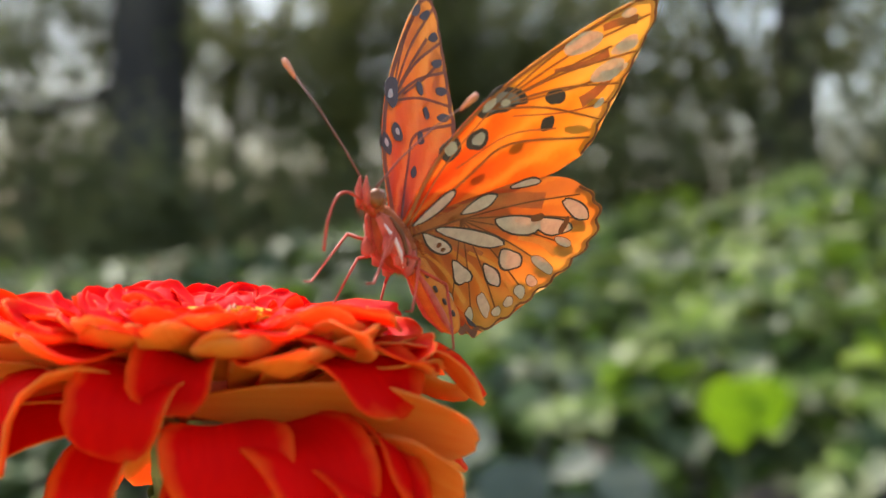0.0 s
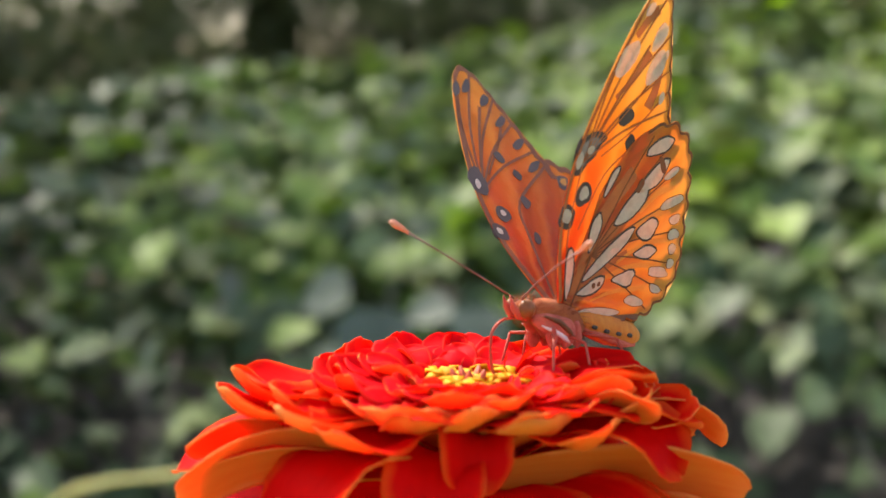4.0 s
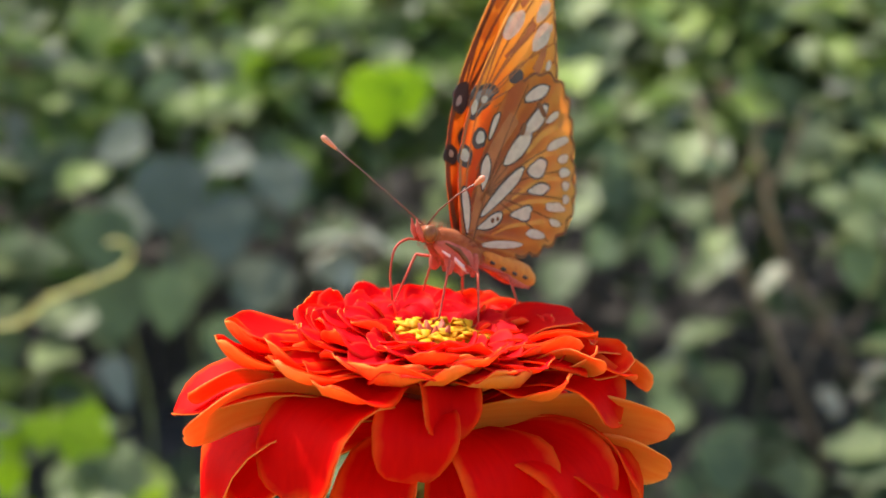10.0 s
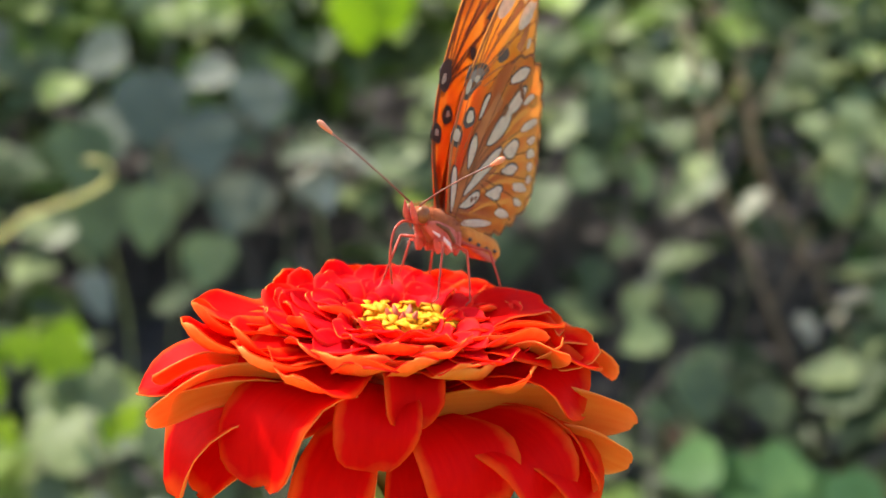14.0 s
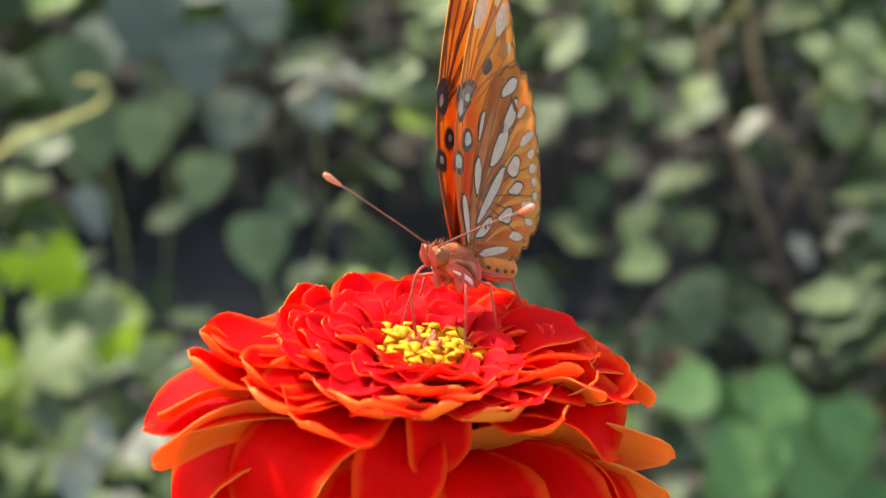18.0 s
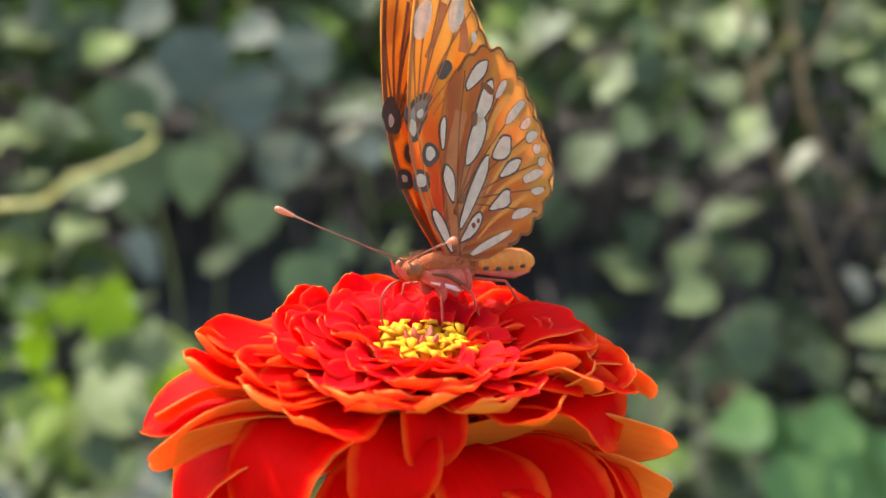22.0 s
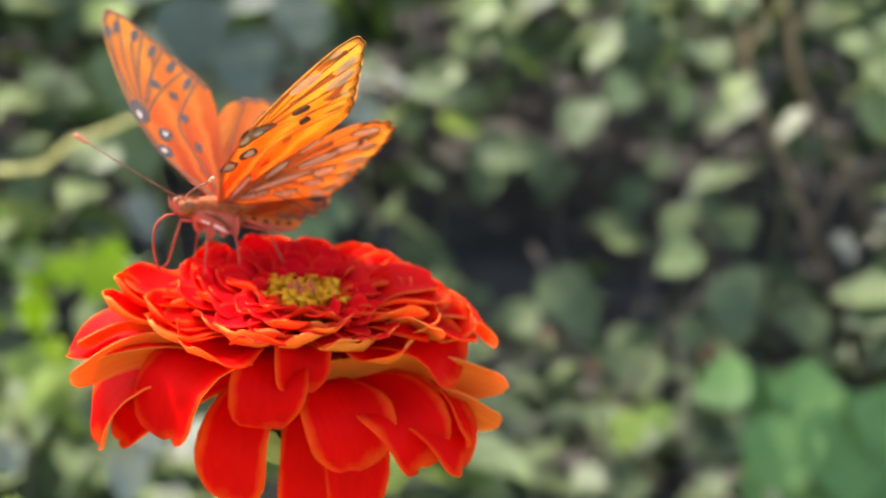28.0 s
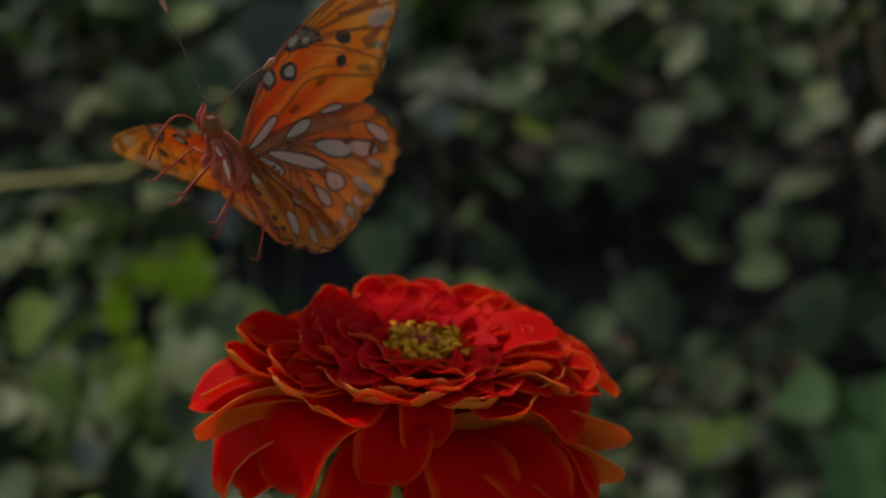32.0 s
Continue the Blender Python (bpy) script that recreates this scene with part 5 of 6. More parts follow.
        marks("silver_spot", [blot(u, v, l, w_, a, 0.34) for u, v, l, w_, a in spots] + [blot(u, v, l * 0.92, w_ * 0.85, a) for u, v, l, w_, a in edge], out_d + 0.05, side, scale_silver, w)
        marks("dark_bridge", [blot(-8.7, 14.8, 2.0, 1.1, 30), blot(-3.9, 2.3, 0.7, 0.7), blot(-4.9, 2.5, 0.6, 0.6), blot(-12.2, 17.6, 1.0, 2.6, 50)], out_d + 0.06, side, scale_brown, w)
        tips = [(-9.3, 21.0), (-13.0, 20.3), (-15.8, 17.6), (-17.4, 14.0), (-18.4, 9.7), (-19.0, 5.3), (-17.8, 1.8), (-15.2, -0.6)]
        marks("vein", vein_fan((-2.4, 6.0), tips, 0.20, 0.14, 0.3) + [strip([(-0.3, -1.5), (-1.2, 2), (-2.4, 6)], 0.3, 0.25)], out_d + 0.02, side, scale_brown, w)
        marks("rust_shade", [strip([(-0.6, 1.0), (-2.6, 10.0), (-7.0, 16.4)], 1.6, 2.2), strip([(-1.6, 4.6), (-5.2, 9.0), (-10.4, 13.6)], 1.2, 1.6), strip([(-0.6, 0.2), (-5.0, 4.2), (-9.0, 6.6)], 1.0, 0.8)], out_d - 0.01, side, vein_tan, w)
        marks("orange_streak", [strip([(-7.0, 7.4), (-11.0, 10.8), (-16.4, 12.4)], 0.5, 1.2), strip([(-7.4, 5.2), (-12.0, 7.7), (-17.0, 8.4)], 0.4, 0.8), strip([(-5.2, 3.2), (-10.5, 4.9), (-17, 4.9)], 0.4, 0.7), strip([(-9.8, 11.6), (-12.6, 14.2), (-15.6, 15.4)], 0.6, 1.2), strip([(-4, 0.4), (-8, 1.6), (-14, 2.2)], 0.3, 0.7)], out_d - 0.004, side, wing_orange, w)
        marks("margin_spot", [blot(u, v, 3.0, 2.0, a) for u, v, a in ((-13.6, 19.2, 40), (-15.6, 16.4, 50), (-16.8, 13.0, 60), (-17.6, 9.4, 70), (-17.9, 5.8, 80), (-16.8, 2.4, 95))], in_d - 0.02, side, scale_black, w)
        marks("pearl_spot", [blot(u, v, 1.5, 1.1, a) for u, v, a in ((-13.8, 19.3, 40), (-15.8, 16.5, 50), (-17.0, 13.0, 60), (-17.7, 9.4, 70), (-17.9, 5.8, 80))], in_d - 0.04, side, wing_orange, w)
        marks("upper_spot", [blot(-6, 11, 1.6, 1.3), blot(-9.5, 8.6, 1.6, 1.3), blot(-10.5, 14, 1.6, 1.3)], in_d - 0.02, side, scale_black, w)
        marks("upper_vein", vein_fan((-2.4, 6.0), tips, 0.2, 0.3, 0.3), in_d - 0.01, side, scale_brown, w)
    return w


def lathe(name, stations, mat, sides=14):
    """A body along x: stations of x, y, z, half width, half height in mm."""
    bm = bmesh.new()
    rings = []
    for x, y, z, hw, hh in stations:
        rings.append([bm.verts.new((x * 0.001, (y + hw * math.cos(a)) * 0.001, (z + hh * math.sin(a)) * 0.001)) for a in (2 * math.pi * k / sides for k in range(sides))])
    for a, b in zip(rings, rings[1:]):
        for k in range(sides):
            bm.faces.new((a[k], b[k], b[(k + 1) % sides], a[(k + 1) % sides]))
    bm.faces.new(rings[0])
    bm.faces.new(rings[-1][::-1])
    bmesh.ops.recalc_face_normals(bm, faces=bm.faces)
    return mesh_of(name, bm, mat)


def build_butterfly():
    b = tagged(new("butterfly"), "orange butterfly with silver-spotted undersides feeding on a zinnia", "butterfly")
    part("thorax", lathe("thorax", [(5.4, 0, -0.9, 0.8, 1.0), (4.4, 0, -1.0, 1.3, 1.7), (2.6, 0, -1.7, 1.7, 2.4), (0.3, 0, -2.2, 1.8, 2.6), (-1.8, 0, -2.5, 1.5, 2.1), (-3.4, 0, -2.7, 1.0, 1.2)], fur_orange), b, None, "furry orange thorax")
    for s in (1, -1):
        part("flank", lathe("flank", [(5.8, s * 0.8, -1.6, 0.3, 0.5), (4.3, s * 1.2, -2.0, 0.6, 1.2), (2.4, s * 1.45, -2.7, 0.75, 1.6), (0.2, s * 1.45, -3.3, 0.8, 1.7), (-1.6, s * 1.05, -3.6, 0.55, 1.1), (-2.8, s * 0.7, -3.4, 0.2, 0.4)], fur_pale, 10), b, None, "furry rose-red flank with a dark stripe")
        part("flank_stripe", lathe("flank_stripe", [(4.8, s * 1.75, -1.2, 0.10, 0.14), (2.6, s * 2.25, -1.9, 0.14, 0.40), (0.8, s * 2.35, -3.2, 0.14, 0.42), (-0.6, s * 1.9, -4.2, 0.10, 0.14)], scale_brown, 6), b)
        part("flank_band", lathe("flank_band", [(5.0, s * 1.55, -2.3, 0.08, 0.12), (3.0, s * 2.10, -3.1, 0.14, 0.34), (1.2, s * 2.15, -4.0, 0.14, 0.40), (-0.4, s * 1.6, -4.7, 0.08, 0.14)], fur_cream, 6), b, None, "pale pink band on the flank")
        part("eye", lathe("eye", [(8.3, s * 0.95, -0.3, 0.1, 0.3), (8.0, s * 1.05, -0.3, 0.6, 0.9), (7.2, s * 1.15, -0.3, 0.9, 1.25), (6.4, s * 1.05, -0.35, 0.6, 0.9), (6.1, s * 0.95, -0.35, 0.1, 0.3)], eye_amber, 12), b, None, "large amber compound eye")
        part("palp", lathe("palp", [(6.6, s * 0.5, -1.2, 0.35, 0.5), (8.0, s * 0.55, -1.0, 0.5, 0.62), (9.0, s * 0.55, 0.0, 0.42, 0.55), (9.5, s * 0.5, 1.1, 0.1, 0.2)], fur_pale, 8), b, None, "pale upturned palp")
        tip = Vector((0.0136, -0.0066, 0.0084)) if s < 0 else Vector((0.0060, 0.0148, 0.0075))
        out = tip.cross(Vector((0, 0, 1))).normalized() * 0.0006 * s
        an = part("antenna", tube([(0, 0, 0), tip * 0.3 + out, tip * 0.62 + out, tip * 0.9], [0.00013, 0.00011, 0.0001, 0.00013], feeler_dark, "antenna", 6), b, Matrix.Translation((0.0076, s * 0.0006, 0.0008)), "thin dark antenna")
        part("club", tube([tip * 0.84, tip * 0.9, tip * 0.965, tip], [0.00014, 0.0003, 0.00042, 0.00025], club_orange, "club", 8), an, None, "orange club tip")
        for x in (3.3, 1.1, -1.1):
            part("coxa", lathe("coxa", [(x + 0.75, s * 1.25, -2.9, 0.15, 0.5), (x + 0.45, s * 1.6, -3.3, 0.5, 1.4), (x - 0.1, s * 1.65, -3.6, 0.6, 1.7), (x - 0.6, s * 1.5, -3.9, 0.5, 1.3), (x - 0.95, s * 1.2, -4.1, 0.15, 0.5)], fur_pale, 10), b, None, "swollen pink leg base")
    part("head", lathe("head", [(8.2, 0, -0.5, 0.3, 0.4), (7.7, 0, -0.5, 0.9, 1.0), (6.6, 0, -0.5, 1.15, 1.25), (5.4, 0, -0.6, 1.0, 1.1), (4.8, 0, -0.6, 0.7, 0.8)], fur_orange, 12), b)
    part("abdomen", lathe("abdomen", [(-2.4, 0, -1.8, 1.1, 1.2), (-4.2, 0, -2.4, 1.45, 1.5), (-7.0, 0, -3.1, 1.6, 1.7), (-10.0, 0, -3.8, 1.75, 1.95), (-12.8, 0, -4.3, 1.5, 1.7), (-14.4, 0, -4.6, 0.8, 0.9)], abdomen_skin), b, None, "banded orange and pale abdomen")
    for s in (1, -1):
        for x, z, w_ in ((-4.6, -2.9, 1.45), (-6.8, -3.5, 1.58), (-9.0, -3.9, 1.68), (-11.2, -4.2, 1.66)):
            part("side_dot", lathe("side_dot", [(x + 0.5, s * w_, z, 0.02, 0.1), (x + 0.2, s * w_, z, 0.14, 0.3), (x - 0.3, s * w_, z - 0.1, 0.14, 0.3), (x - 0.6, s * w_, z - 0.1, 0.02, 0.1)], scale_black, 6), b)
        part("belly_stripe", lathe("belly_stripe", [(-3.0, s * 0.75, -3.0, 0.2, 0.3), (-6.5, s * 1.15, -4.1, 0.35, 0.5), (-10.0, s * 1.2, -5.2, 0.42, 0.55), (-13.4, s * 0.7, -5.6, 0.2, 0.3)], fur_pale, 8), b, None, "pale stripe along the abdomen")
    hair = bmesh.new()
    hr = random.Random(3)
    for _ in range(420):
        a, x = hr.uniform(0, 2 * math.pi), hr.uniform(-3.0, 8.0)
        hw, hh, zc = (1.65, 2.3, -1.9) if x < 4.6 else (1.1, 1.2, -0.5)
        f = 1 - 0.3 * abs(x - 0.8) / 4 if x < 4.6 else 1
        p = Vector((x, hw * f * math.cos(a), zc + hh * f * math.sin(a))) * 0.001
        d = Vector((hr.uniform(-0.9, 0.1), math.cos(a), math.sin(a))).normalized() * hr.uniform(0.0006, 0.0013)
        add_tube(hair, [p, p + d * 0.6, p + d + Vector((-0.0003, 0, -0.0001))], [0.00004, 0.00003, 0.00001], 3)
    tagged(part("fur", mesh_of("fur", hair, fur_orange), b, None, "short orange body hair"), kind="stuff")
    part("proboscis", tube(bend([(0.0083, 0, -0.0014), (0.0102, 0.0, -0.0016), (0.0118, 0.0001, -0.0030), (0.0119, 0.0003, -0.0062), (0.0108, 0.0005, -0.0096)], 4), 0.00017, leg_red, "proboscis", 6), b, None, "bent reddish feeding tube")
    for s in (1, -1):
        for x0, kx, fx, ky, fy, kz in ((2.8, 5.0, 6.0, 3.4, 4.6, -3.6), (0.6, 0.8, 0.2, 4.6, 6.0, -4.2), (-1.2, -5.0, -8.2, 4.6, 6.4, -4.0)):
            leg = part("leg", tube([(x0 * 1e-3, s * 1e-3, -0.0034), (kx * 1e-3, s * ky * 1e-3, kz * 1e-3)], [0.00024, 0.00018], leg_red, "leg", 7), b)
            part("shin", tube([(kx * 1e-3, s * ky * 1e-3, kz * 1e-3), ((kx * 0.4 + fx * 0.6) * 1e-3, s * (ky * 0.4 + fy * 0.6) * 1e-3, -0.0078), (fx * 1e-3, s * fy * 1e-3, -0.0106), ((fx + 1.0) * 1e-3, s * fy * 1e-3, -0.0112)], [0.00018, 0.00015, 0.00013, 0.0001], leg_red, "shin", 7), leg)
    wings = {}
    for s in (1, -1):
        for fore in (True, False):
            w = build_wing("forewing" if fore else "hindwing", b, s, fore)
            wings[(s, fore)] = w
    return b, wings


butterfly, wings = build_butterfly()
zinnia = build_zinnia()
build_bank()
build_woods()


# ---- single plants that stand out of the bank ----
def rest_on_soil(ob, x, y, z, mat, r=0.0018):
    """A stalk from a leaf down to the soil."""
    return part("stalk", tube(bend([(x, y, z), (x + 0.02, y + 0.03, z * 0.55), (x - 0.01, y + 0.05, -0.02)], 5), r, mat, "stalk", 6), ob)


def sprig(label, leaves, mat, seed):
    """A shoot with broad leaves: leaves of x, y, z, length, width, turn, tilt."""
    ob = tagged(new("vine_shoot"), label, "vine")
    for i, (x, y, z, length, width, turn, tilt) in enumerate(leaves):
        length, width = length * 0.8, width * 0.8
        me = leaf_mesh(length, width, mat, 0.14, seed + i)
        m = Matrix.Translation((x, y, z)) @ pose(0, 0, 0, 0, 0, turn) @ pose(0, 0, 0, 0, tilt, 0) @ Matrix.Translation((-length / 2, 0, 0))
        part("leaf", me, ob, m)
        if len(leaves) > 2 and mat not in (leaf_bright, leaf_backlit):
            part("leaf", me, ob, Matrix.Translation((0.03 if i % 2 else -0.035, 0.02, 0.03 - 0.025 * (i % 3))) @ m @ pose(0, 0, 0, 14, 10, 50 * (i % 4) - 70) @ Matrix.Scale(0.75, 4))
    x, y, z = leaves[0][:3]
    rest_on_soil(ob, x, y + 0.02, z - 0.01, vine_green)
    return ob


sprig("young leaf trio, sun glow put into its yellow-green colour", [(0.0, 2.0, 0.545, 0.09, 0.085, -90, 88), (-0.035, 2.01, 0.585, 0.075, 0.055, 170, 30), (0.03, 2.01, 0.59, 0.075, 0.055, 20, 25)], leaf_backlit, 101)
sprig("round green leaf on a thin stalk", [(0.186, 2.3, 0.684, 0.095, 0.095, -100, 55)], leaf_bright, 111)
sprig("broad green leaf facing the light", [(-0.144, 1.9, 0.417, 0.08, 0.08, -80, 60)], leaf_mid, 121)
sprig("leaves with backlight put into their lime-green colour", [(-0.015, 1.90, 0.565, 0.13, 0.12, -90, 80), (0.035, 1.92, 0.575, 0.10, 0.09, -60, 75), (-0.212, 2.1, 0.565, 0.12, 0.09, -50, 75), (0.05, 2.02, 0.585, 0.10, 0.06, 10, 30)], leaf_backlit, 131)
sprig("large leaves with shade put into their grey-green colour", [(-0.27, 1.50, 0.50, 0.125, 0.12, -90, 60), (-0.21, 1.52, 0.45, 0.12, 0.11, -60, 50), (-0.335, 1.55, 0.45, 0.12, 0.11, -120, 50), (-0.25, 1.56, 0.39, 0.12, 0.11, -100, 55), (-0.14, 1.58, 0.50, 0.11, 0.10, -70, 45), (-0.17, 1.54, 0.37, 0.11, 0.10, -110, 50)], leaf_shaded, 145)
sprig("pale star-shaped leaf cluster", [(-0.069, 1.5, 0.43, 0.10, 0.05, 170, 20), (-0.03, 1.5, 0.44, 0.09, 0.05, 20, 15), (-0.05, 1.49, 0.41, 0.08, 0.045, -80, 40)], leaf_pale, 151)
sprig("two heart-shaped green leaves in the shade", [(-0.104, 1.15, 0.352, 0.085, 0.08, -70, 55), (-0.165, 1.2, 0.405, 0.075, 0.075, -100, 55)], leaf_mid, 161)
sprig("pale dry leaf in the shade", [(0.40, 1.65, 0.235, 0.085, 0.045, 185, 25), (0.43, 1.6, 0.36, 0.05, 0.035, 160, 30)], leaf_pale, 171)
sprig("large soft green leaves in the sun", [(0.37, 0.95, 0.225, 0.10, 0.10, -110, 50), (0.435, 0.95, 0.225, 0.12, 0.125, -80, 55), (0.40, 1.0, 0.255, 0.09, 0.085, -60, 45), (0.37, 0.97, 0.175, 0.09, 0.085, -120, 55), (0.475, 0.97, 0.245, 0.10, 0.10, -60, 50), (0.43, 0.94, 0.16, 0.10, 0.09, -70, 50), (0.49, 0.94, 0.165, 0.11, 0.10, -95, 55)], leaf_fresh, 181)


def clump(label, count, low, high, size, mats, seed, group=""):
    """A loose shoot of small leaves, filling a box between two corners, their faces to the light and the open side."""
    rng = random.Random(seed)
    ob = tagged(new("vine_shoot"), label, "vine", group)
    shapes = [leaf_mesh(0.06, 0.052, m, 0.16, seed + i, nx=6) for i, m in enumerate(mats)]
    for _ in range(count):
        p = Vector([rng.uniform(a, b) for a, b in zip(low, high)])
        m = Matrix.Translation(p) @ pose(0, 0, 0, 0, 0, rng.gauss(-90, 45)) @ pose(0, 0, 0, rng.gauss(0, 20), rng.gauss(38, 16), 0)
        part("leaf", rng.choice(shapes), ob, m @ Matrix.Scale(size * rng.uniform(0.6, 1.25), 4))
    for _ in range(3):
        x, y = rng.uniform(low[0], high[0]), rng.uniform(low[1], high[1])
        rest_on_soil(ob, x, y + 0.02, high[2] - 0.02, twig_brown, 0.0012)
    return ob


clump("crowded small yellow-green leaves at the foot of the bank", 34, (-0.40, 0.88, 0.26), (-0.20, 1.0, 0.43), 0.75, (leaf_bright, leaf_soft, leaf_backlit, leaf_fresh, leaf_mid), 191)
clump("pale and green small leaves low on the bank", 26, (-0.40, 0.9, 0.14), (-0.17, 1.05, 0.30), 0.75, (leaf_pale, leaf_mid, leaf_soft, leaf_mid), 194)
clump("loose leaves catching the sun at the top of the hollow", 80, (0.36, 1.68, 0.38), (1.1, 1.86, 0.52), 0.9, (leaf_soft, leaf_mid, leaf_soft, leaf_mid, leaf_bright), 197)
clump("light green leaves reaching out over the hollow", 14, (0.25, 1.42, 0.44), (0.42, 1.56, 0.55), 0.85, (leaf_soft, leaf_mid, leaf_mid), 203)
clump("light green leaves reaching out beside the brown stems", 26, (0.56, 1.42, 0.42), (0.86, 1.56, 0.55), 0.85, (leaf_soft, leaf_mid, leaf_soft, leaf_mid, leaf_pale), 205)
clump("sunlit leaves behind the brown stems", 16, (0.62, 1.70, 0.26), (1.05, 1.85, 0.38), 0.9, (leaf_soft, leaf_mid, leaf_fresh, leaf_mid), 199)
sprig("soft green leaves hanging on the bank", [(-0.295, 1.3, 0.42, 0.11, 0.09, -90, 60), (-0.225, 1.2, 0.45, 0.09, 0.07, -100, 60), (-0.30, 1.25, 0.50, 0.10, 0.09, -60, 60)], leaf_mid, 201)
sprig("small yellow-green leaf pair", [(0.229, 1.0, 0.222, 0.055, 0.05, -120, 45), (0.26, 1.0, 0.235, 0.045, 0.04, -50, 40)], leaf_bright, 211)
sprig("green leaves on a low shoot", [(0.375, 1.2, 0.265, 0.09, 0.075, -80, 50), (0.393, 1.3, 0.23, 0.09, 0.075, -110, 50), (0.34, 1.22, 0.22, 0.07, 0.06, -60, 50)], leaf_mid, 221)
sprig("withered brown leaf among the vines", [(0.352, 1.2, 0.205, 0.05, 0.04, -60, 55)], leaf_fallen, 231)
sprig("withered reddish leaf on the vines", [(-1.214, 3.0, 0.66, 0.045, 0.04, -90, 50)], leaf_fallen, 235)

sprig("leaves low on the bank, backlight put into their lime-green colour", [(-0.261, 1.0, 0.385, 0.075, 0.04, -30, 60), (-0.325, 0.95, 0.40, 0.05, 0.045, -110, 70), (-0.345, 1.0, 0.34, 0.05, 0.04, -80, 65)], leaf_backlit, 241)
sprig("single leaf, backlight put into its lime-green colour", [(0.765, 1.9, 0.495, 0.09, 0.06, -140, 75)], leaf_backlit, 251)
sprig("pale dry leaves caught on the stems", [(0.642, 1.5, 0.262, 0.08, 0.05, -160, 35), (0.60, 1.52, 0.22, 0.06, 0.045, -60, 45)], leaf_pale, 261)
sprig("pale upturned leaf in the sun", [(0.53, 1.62, 0.365, 0.075, 0.04, -150, 35)], leaf_pale, 265)
sprig("soft green leaves beside the brown stems", [(0.40, 1.5, 0.29, 0.075, 0.06, -60, 45), (0.36, 1.5, 0.255, 0.07, 0.055, -120, 50), (0.45, 1.52, 0.245, 0.075, 0.06, -90, 50), (0.46, 1.5, 0.30, 0.06, 0.05, 20, 35)], leaf_mid, 271)

# curled tendril
tendril = tagged(new("tendril"), "pale curling vine tendril reaching out of the bank", "vine")
tp = bend([(-0.66, 1.20, 0.02), (-0.60, 1.10, 0.30), (-0.47, 0.97, 0.465), (-0.352, 0.93, 0.504), (-0.312, 0.93, 0.509), (-0.296, 0.93, 0.519), (-0.280, 0.93, 0.532), (-0.255, 0.93, 0.542), (-0.222, 0.93, 0.557), (-0.211, 0.93, 0.571), (-0.219, 0.93, 0.581), (-0.232, 0.93, 0.580)], 7)
part("runner", tube(tp, [0.0028 - 0.0013 * i / len(tp) + 0.0003 * math.sin(i * 0.9) for i in range(len(tp))], tendril_skin, "runner", 8), tendril)

# two bare brown stems
for pts in (((0.70, 1.62, -0.05), (0.645, 1.6, 0.05), (0.590, 1.6, 0.18), (0.530, 1.6, 0.30), (0.470, 1.6, 0.42), (0.440, 1.6, 0.52), (0.41, 1.6, 0.62)),
            ((0.80, 1.66, -0.05), (0.735, 1.65, 0.10), (0.670, 1.65, 0.22), (0.605, 1.65, 0.32), (0.545, 1.65, 0.42), (0.51, 1.65, 0.54))):
    bs = tagged(new("woody_stem"), "bare brown woody stem rising through the vines", "stem", "woody stems")
    q = bend(pts, 6)
    part("stem", tube(q, [0.0066 - 0.0024 * i / len(q) for i in range(len(q))], stem_brown, "stem", 8), bs)
    for i, side in ((14, 1), (21, -1), (27, 1)):
        a = q[i]
        part("twig", tube(bend([a, a + Vector((0.03 * side, 0.01, 0.05)), a + Vector((0.05 * side, 0.02, 0.12))], 4), [0.003 - 0.0002 * k for k in range(9)], stem_brown, "twig", 6), bs)

# feathery fronds
leaflet = leaf_mesh(0.03, 0.009, leaf_bright, 0.1, 7, nx=4)


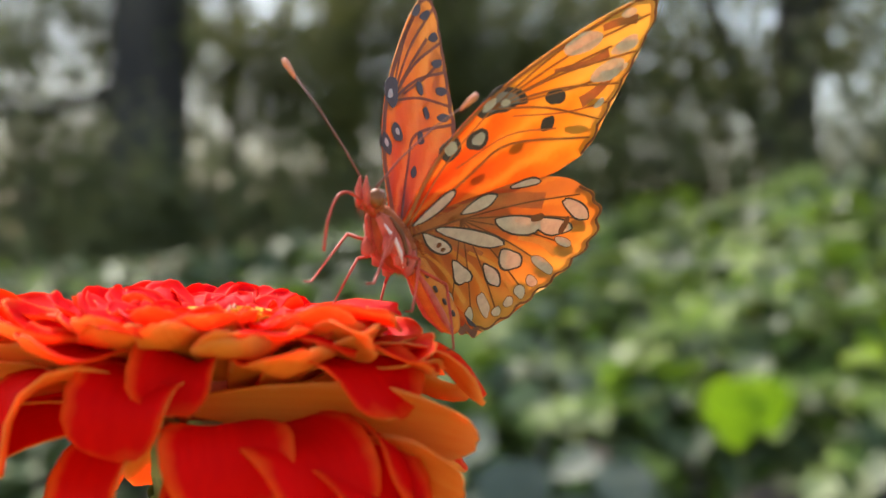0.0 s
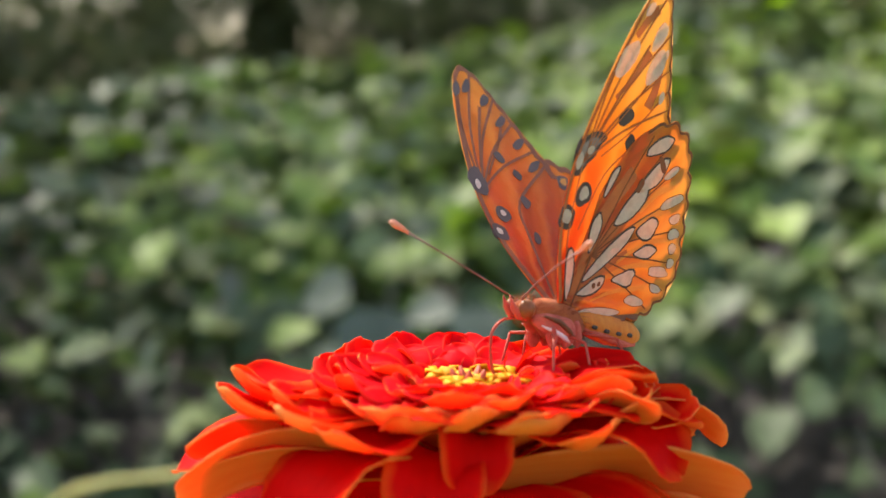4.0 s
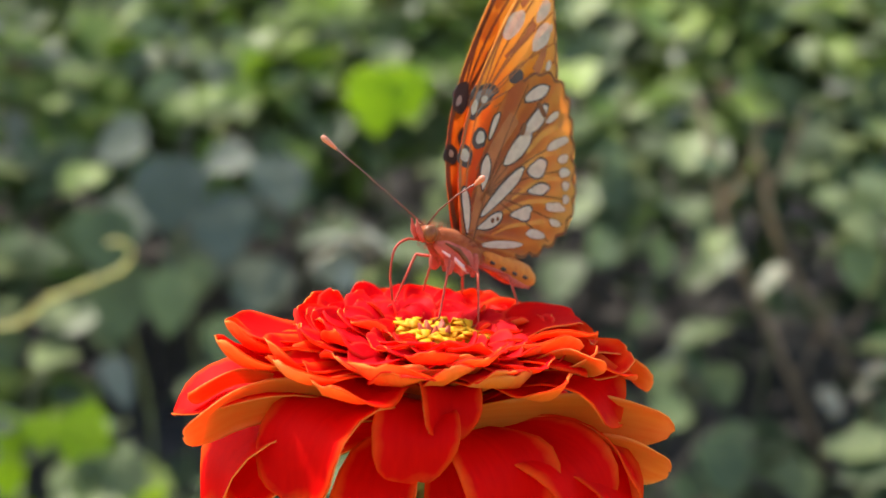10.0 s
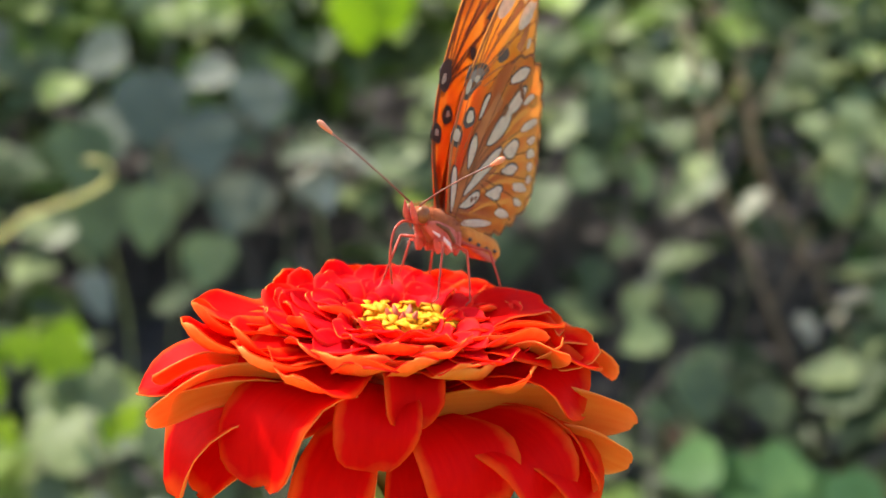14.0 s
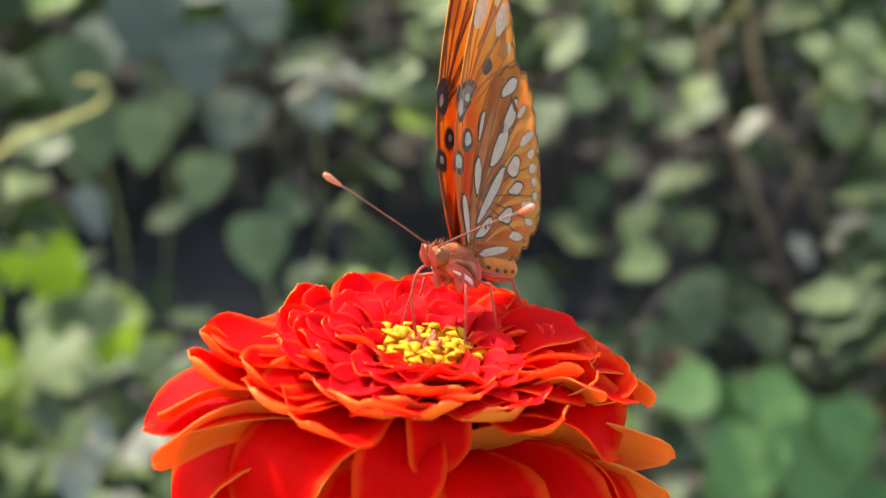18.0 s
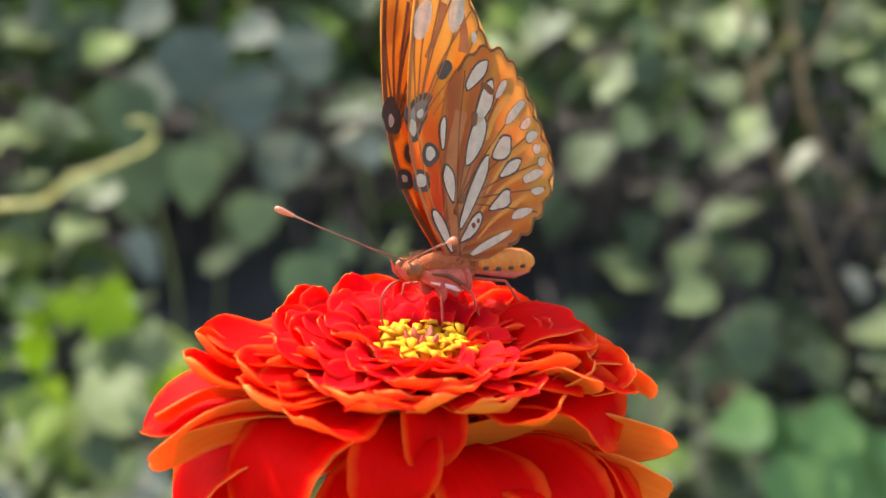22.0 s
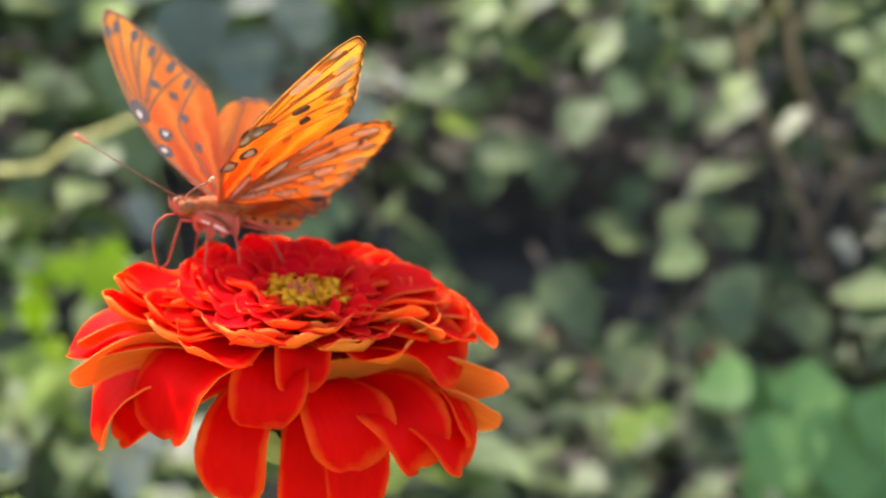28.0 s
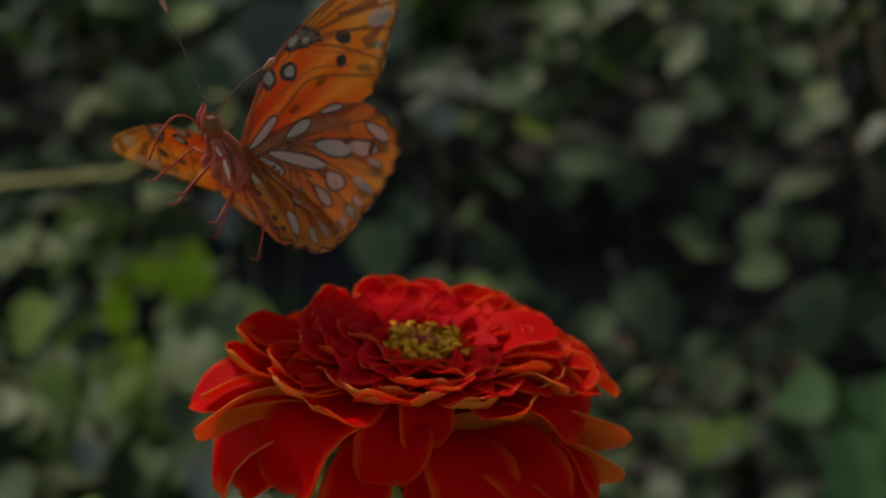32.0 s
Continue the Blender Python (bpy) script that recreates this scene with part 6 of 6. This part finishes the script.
def frond(p0, p1, n, size, label):
    ob = tagged(new("frond"), label, "fern", "feathery fronds")
    a, b = Vector(p0), Vector(p1)
    part("rib", tube([a, a.lerp(b, 0.5) + Vector((0, 0, 0.008)), b], [0.0012, 0.001, 0.0005], vine_green, "rib", 6), ob)
    yaw = math.degrees(math.atan2(b.y - a.y, b.x - a.x))
    for i in range(n):
        f = (i + 0.5) / n
        p = a.lerp(b, f) + Vector((0, 0, 0.008 * math.sin(math.pi * f)))
        s = size * (0.45 + 0.55 * math.sin(math.pi * (0.15 + 0.8 * f)))
        for side in (1, -1):
            part("leaflet", leaflet, ob, Matrix.Translation(p) @ pose(0, 0, 0, 55, 0, yaw) @ pose(0, 0, 0, 0, 0, side * 62) @ Matrix.Scale(s, 4))
    rest_on_soil(ob, a.x, a.y, a.z, vine_green, 0.0012)


frond((-0.228, 2.2, 0.656), (-0.024, 2.18, 0.676), 14, 1.0, "feathery green frond over the vines")
frond((0.06, 2.0, 0.582), (0.162, 1.98, 0.61), 9, 0.8, "small feathery frond beside a bright leaf")
frond((-0.02, 2.9, 0.92), (0.14, 2.88, 0.98), 12, 1.2, "feathery green frond at the top of the bank")


# ---- what moves ----


def body_pose(x, y, z, heading, pitch, roll):
    return Matrix.Translation((x, y, z)) @ pose(0, 0, 0, 0, 0, heading) @ pose(0, 0, 0, 0, -pitch, 0) @ pose(0, 0, 0, roll, 0, 0)


def wing_pose(side, fore, opening, sweep, hind_sweep):
    y = side * (0.0008 if fore else 0.00095)
    return Matrix.Translation((0, y, 0)) @ pose(0, 0, 0, -side * opening, 0, 0) @ pose(0, 0, 0, 0, -sweep if fore else -hind_sweep, 0)


def motions():
    pivot = Matrix.Translation((0, 0, -0.02))
    rows = []
    for t, sx, sy, sz, wx, wy, wz in SWAY:
        v = Vector((radians(wx), radians(wy), radians(wz)))
        turn = Matrix.Rotation(v.length, 4, v.normalized() if v.length > 1e-9 else Vector((0, 0, 1)))
        rows.append((t, Matrix.Translation((sx, sy, FZ + sz)) @ pivot @ turn @ pivot.inverted()))
    walk(zinnia, rows)
    walk(butterfly, [(r[0], body_pose(*r[1:7])) for r in FLIGHT])
    for (side, fore), w in wings.items():
        walk(w, [(r[0], wing_pose(side, fore, r[7] if side > 0 else r[8], r[9], r[10])) for r in FLIGHT])


motions()
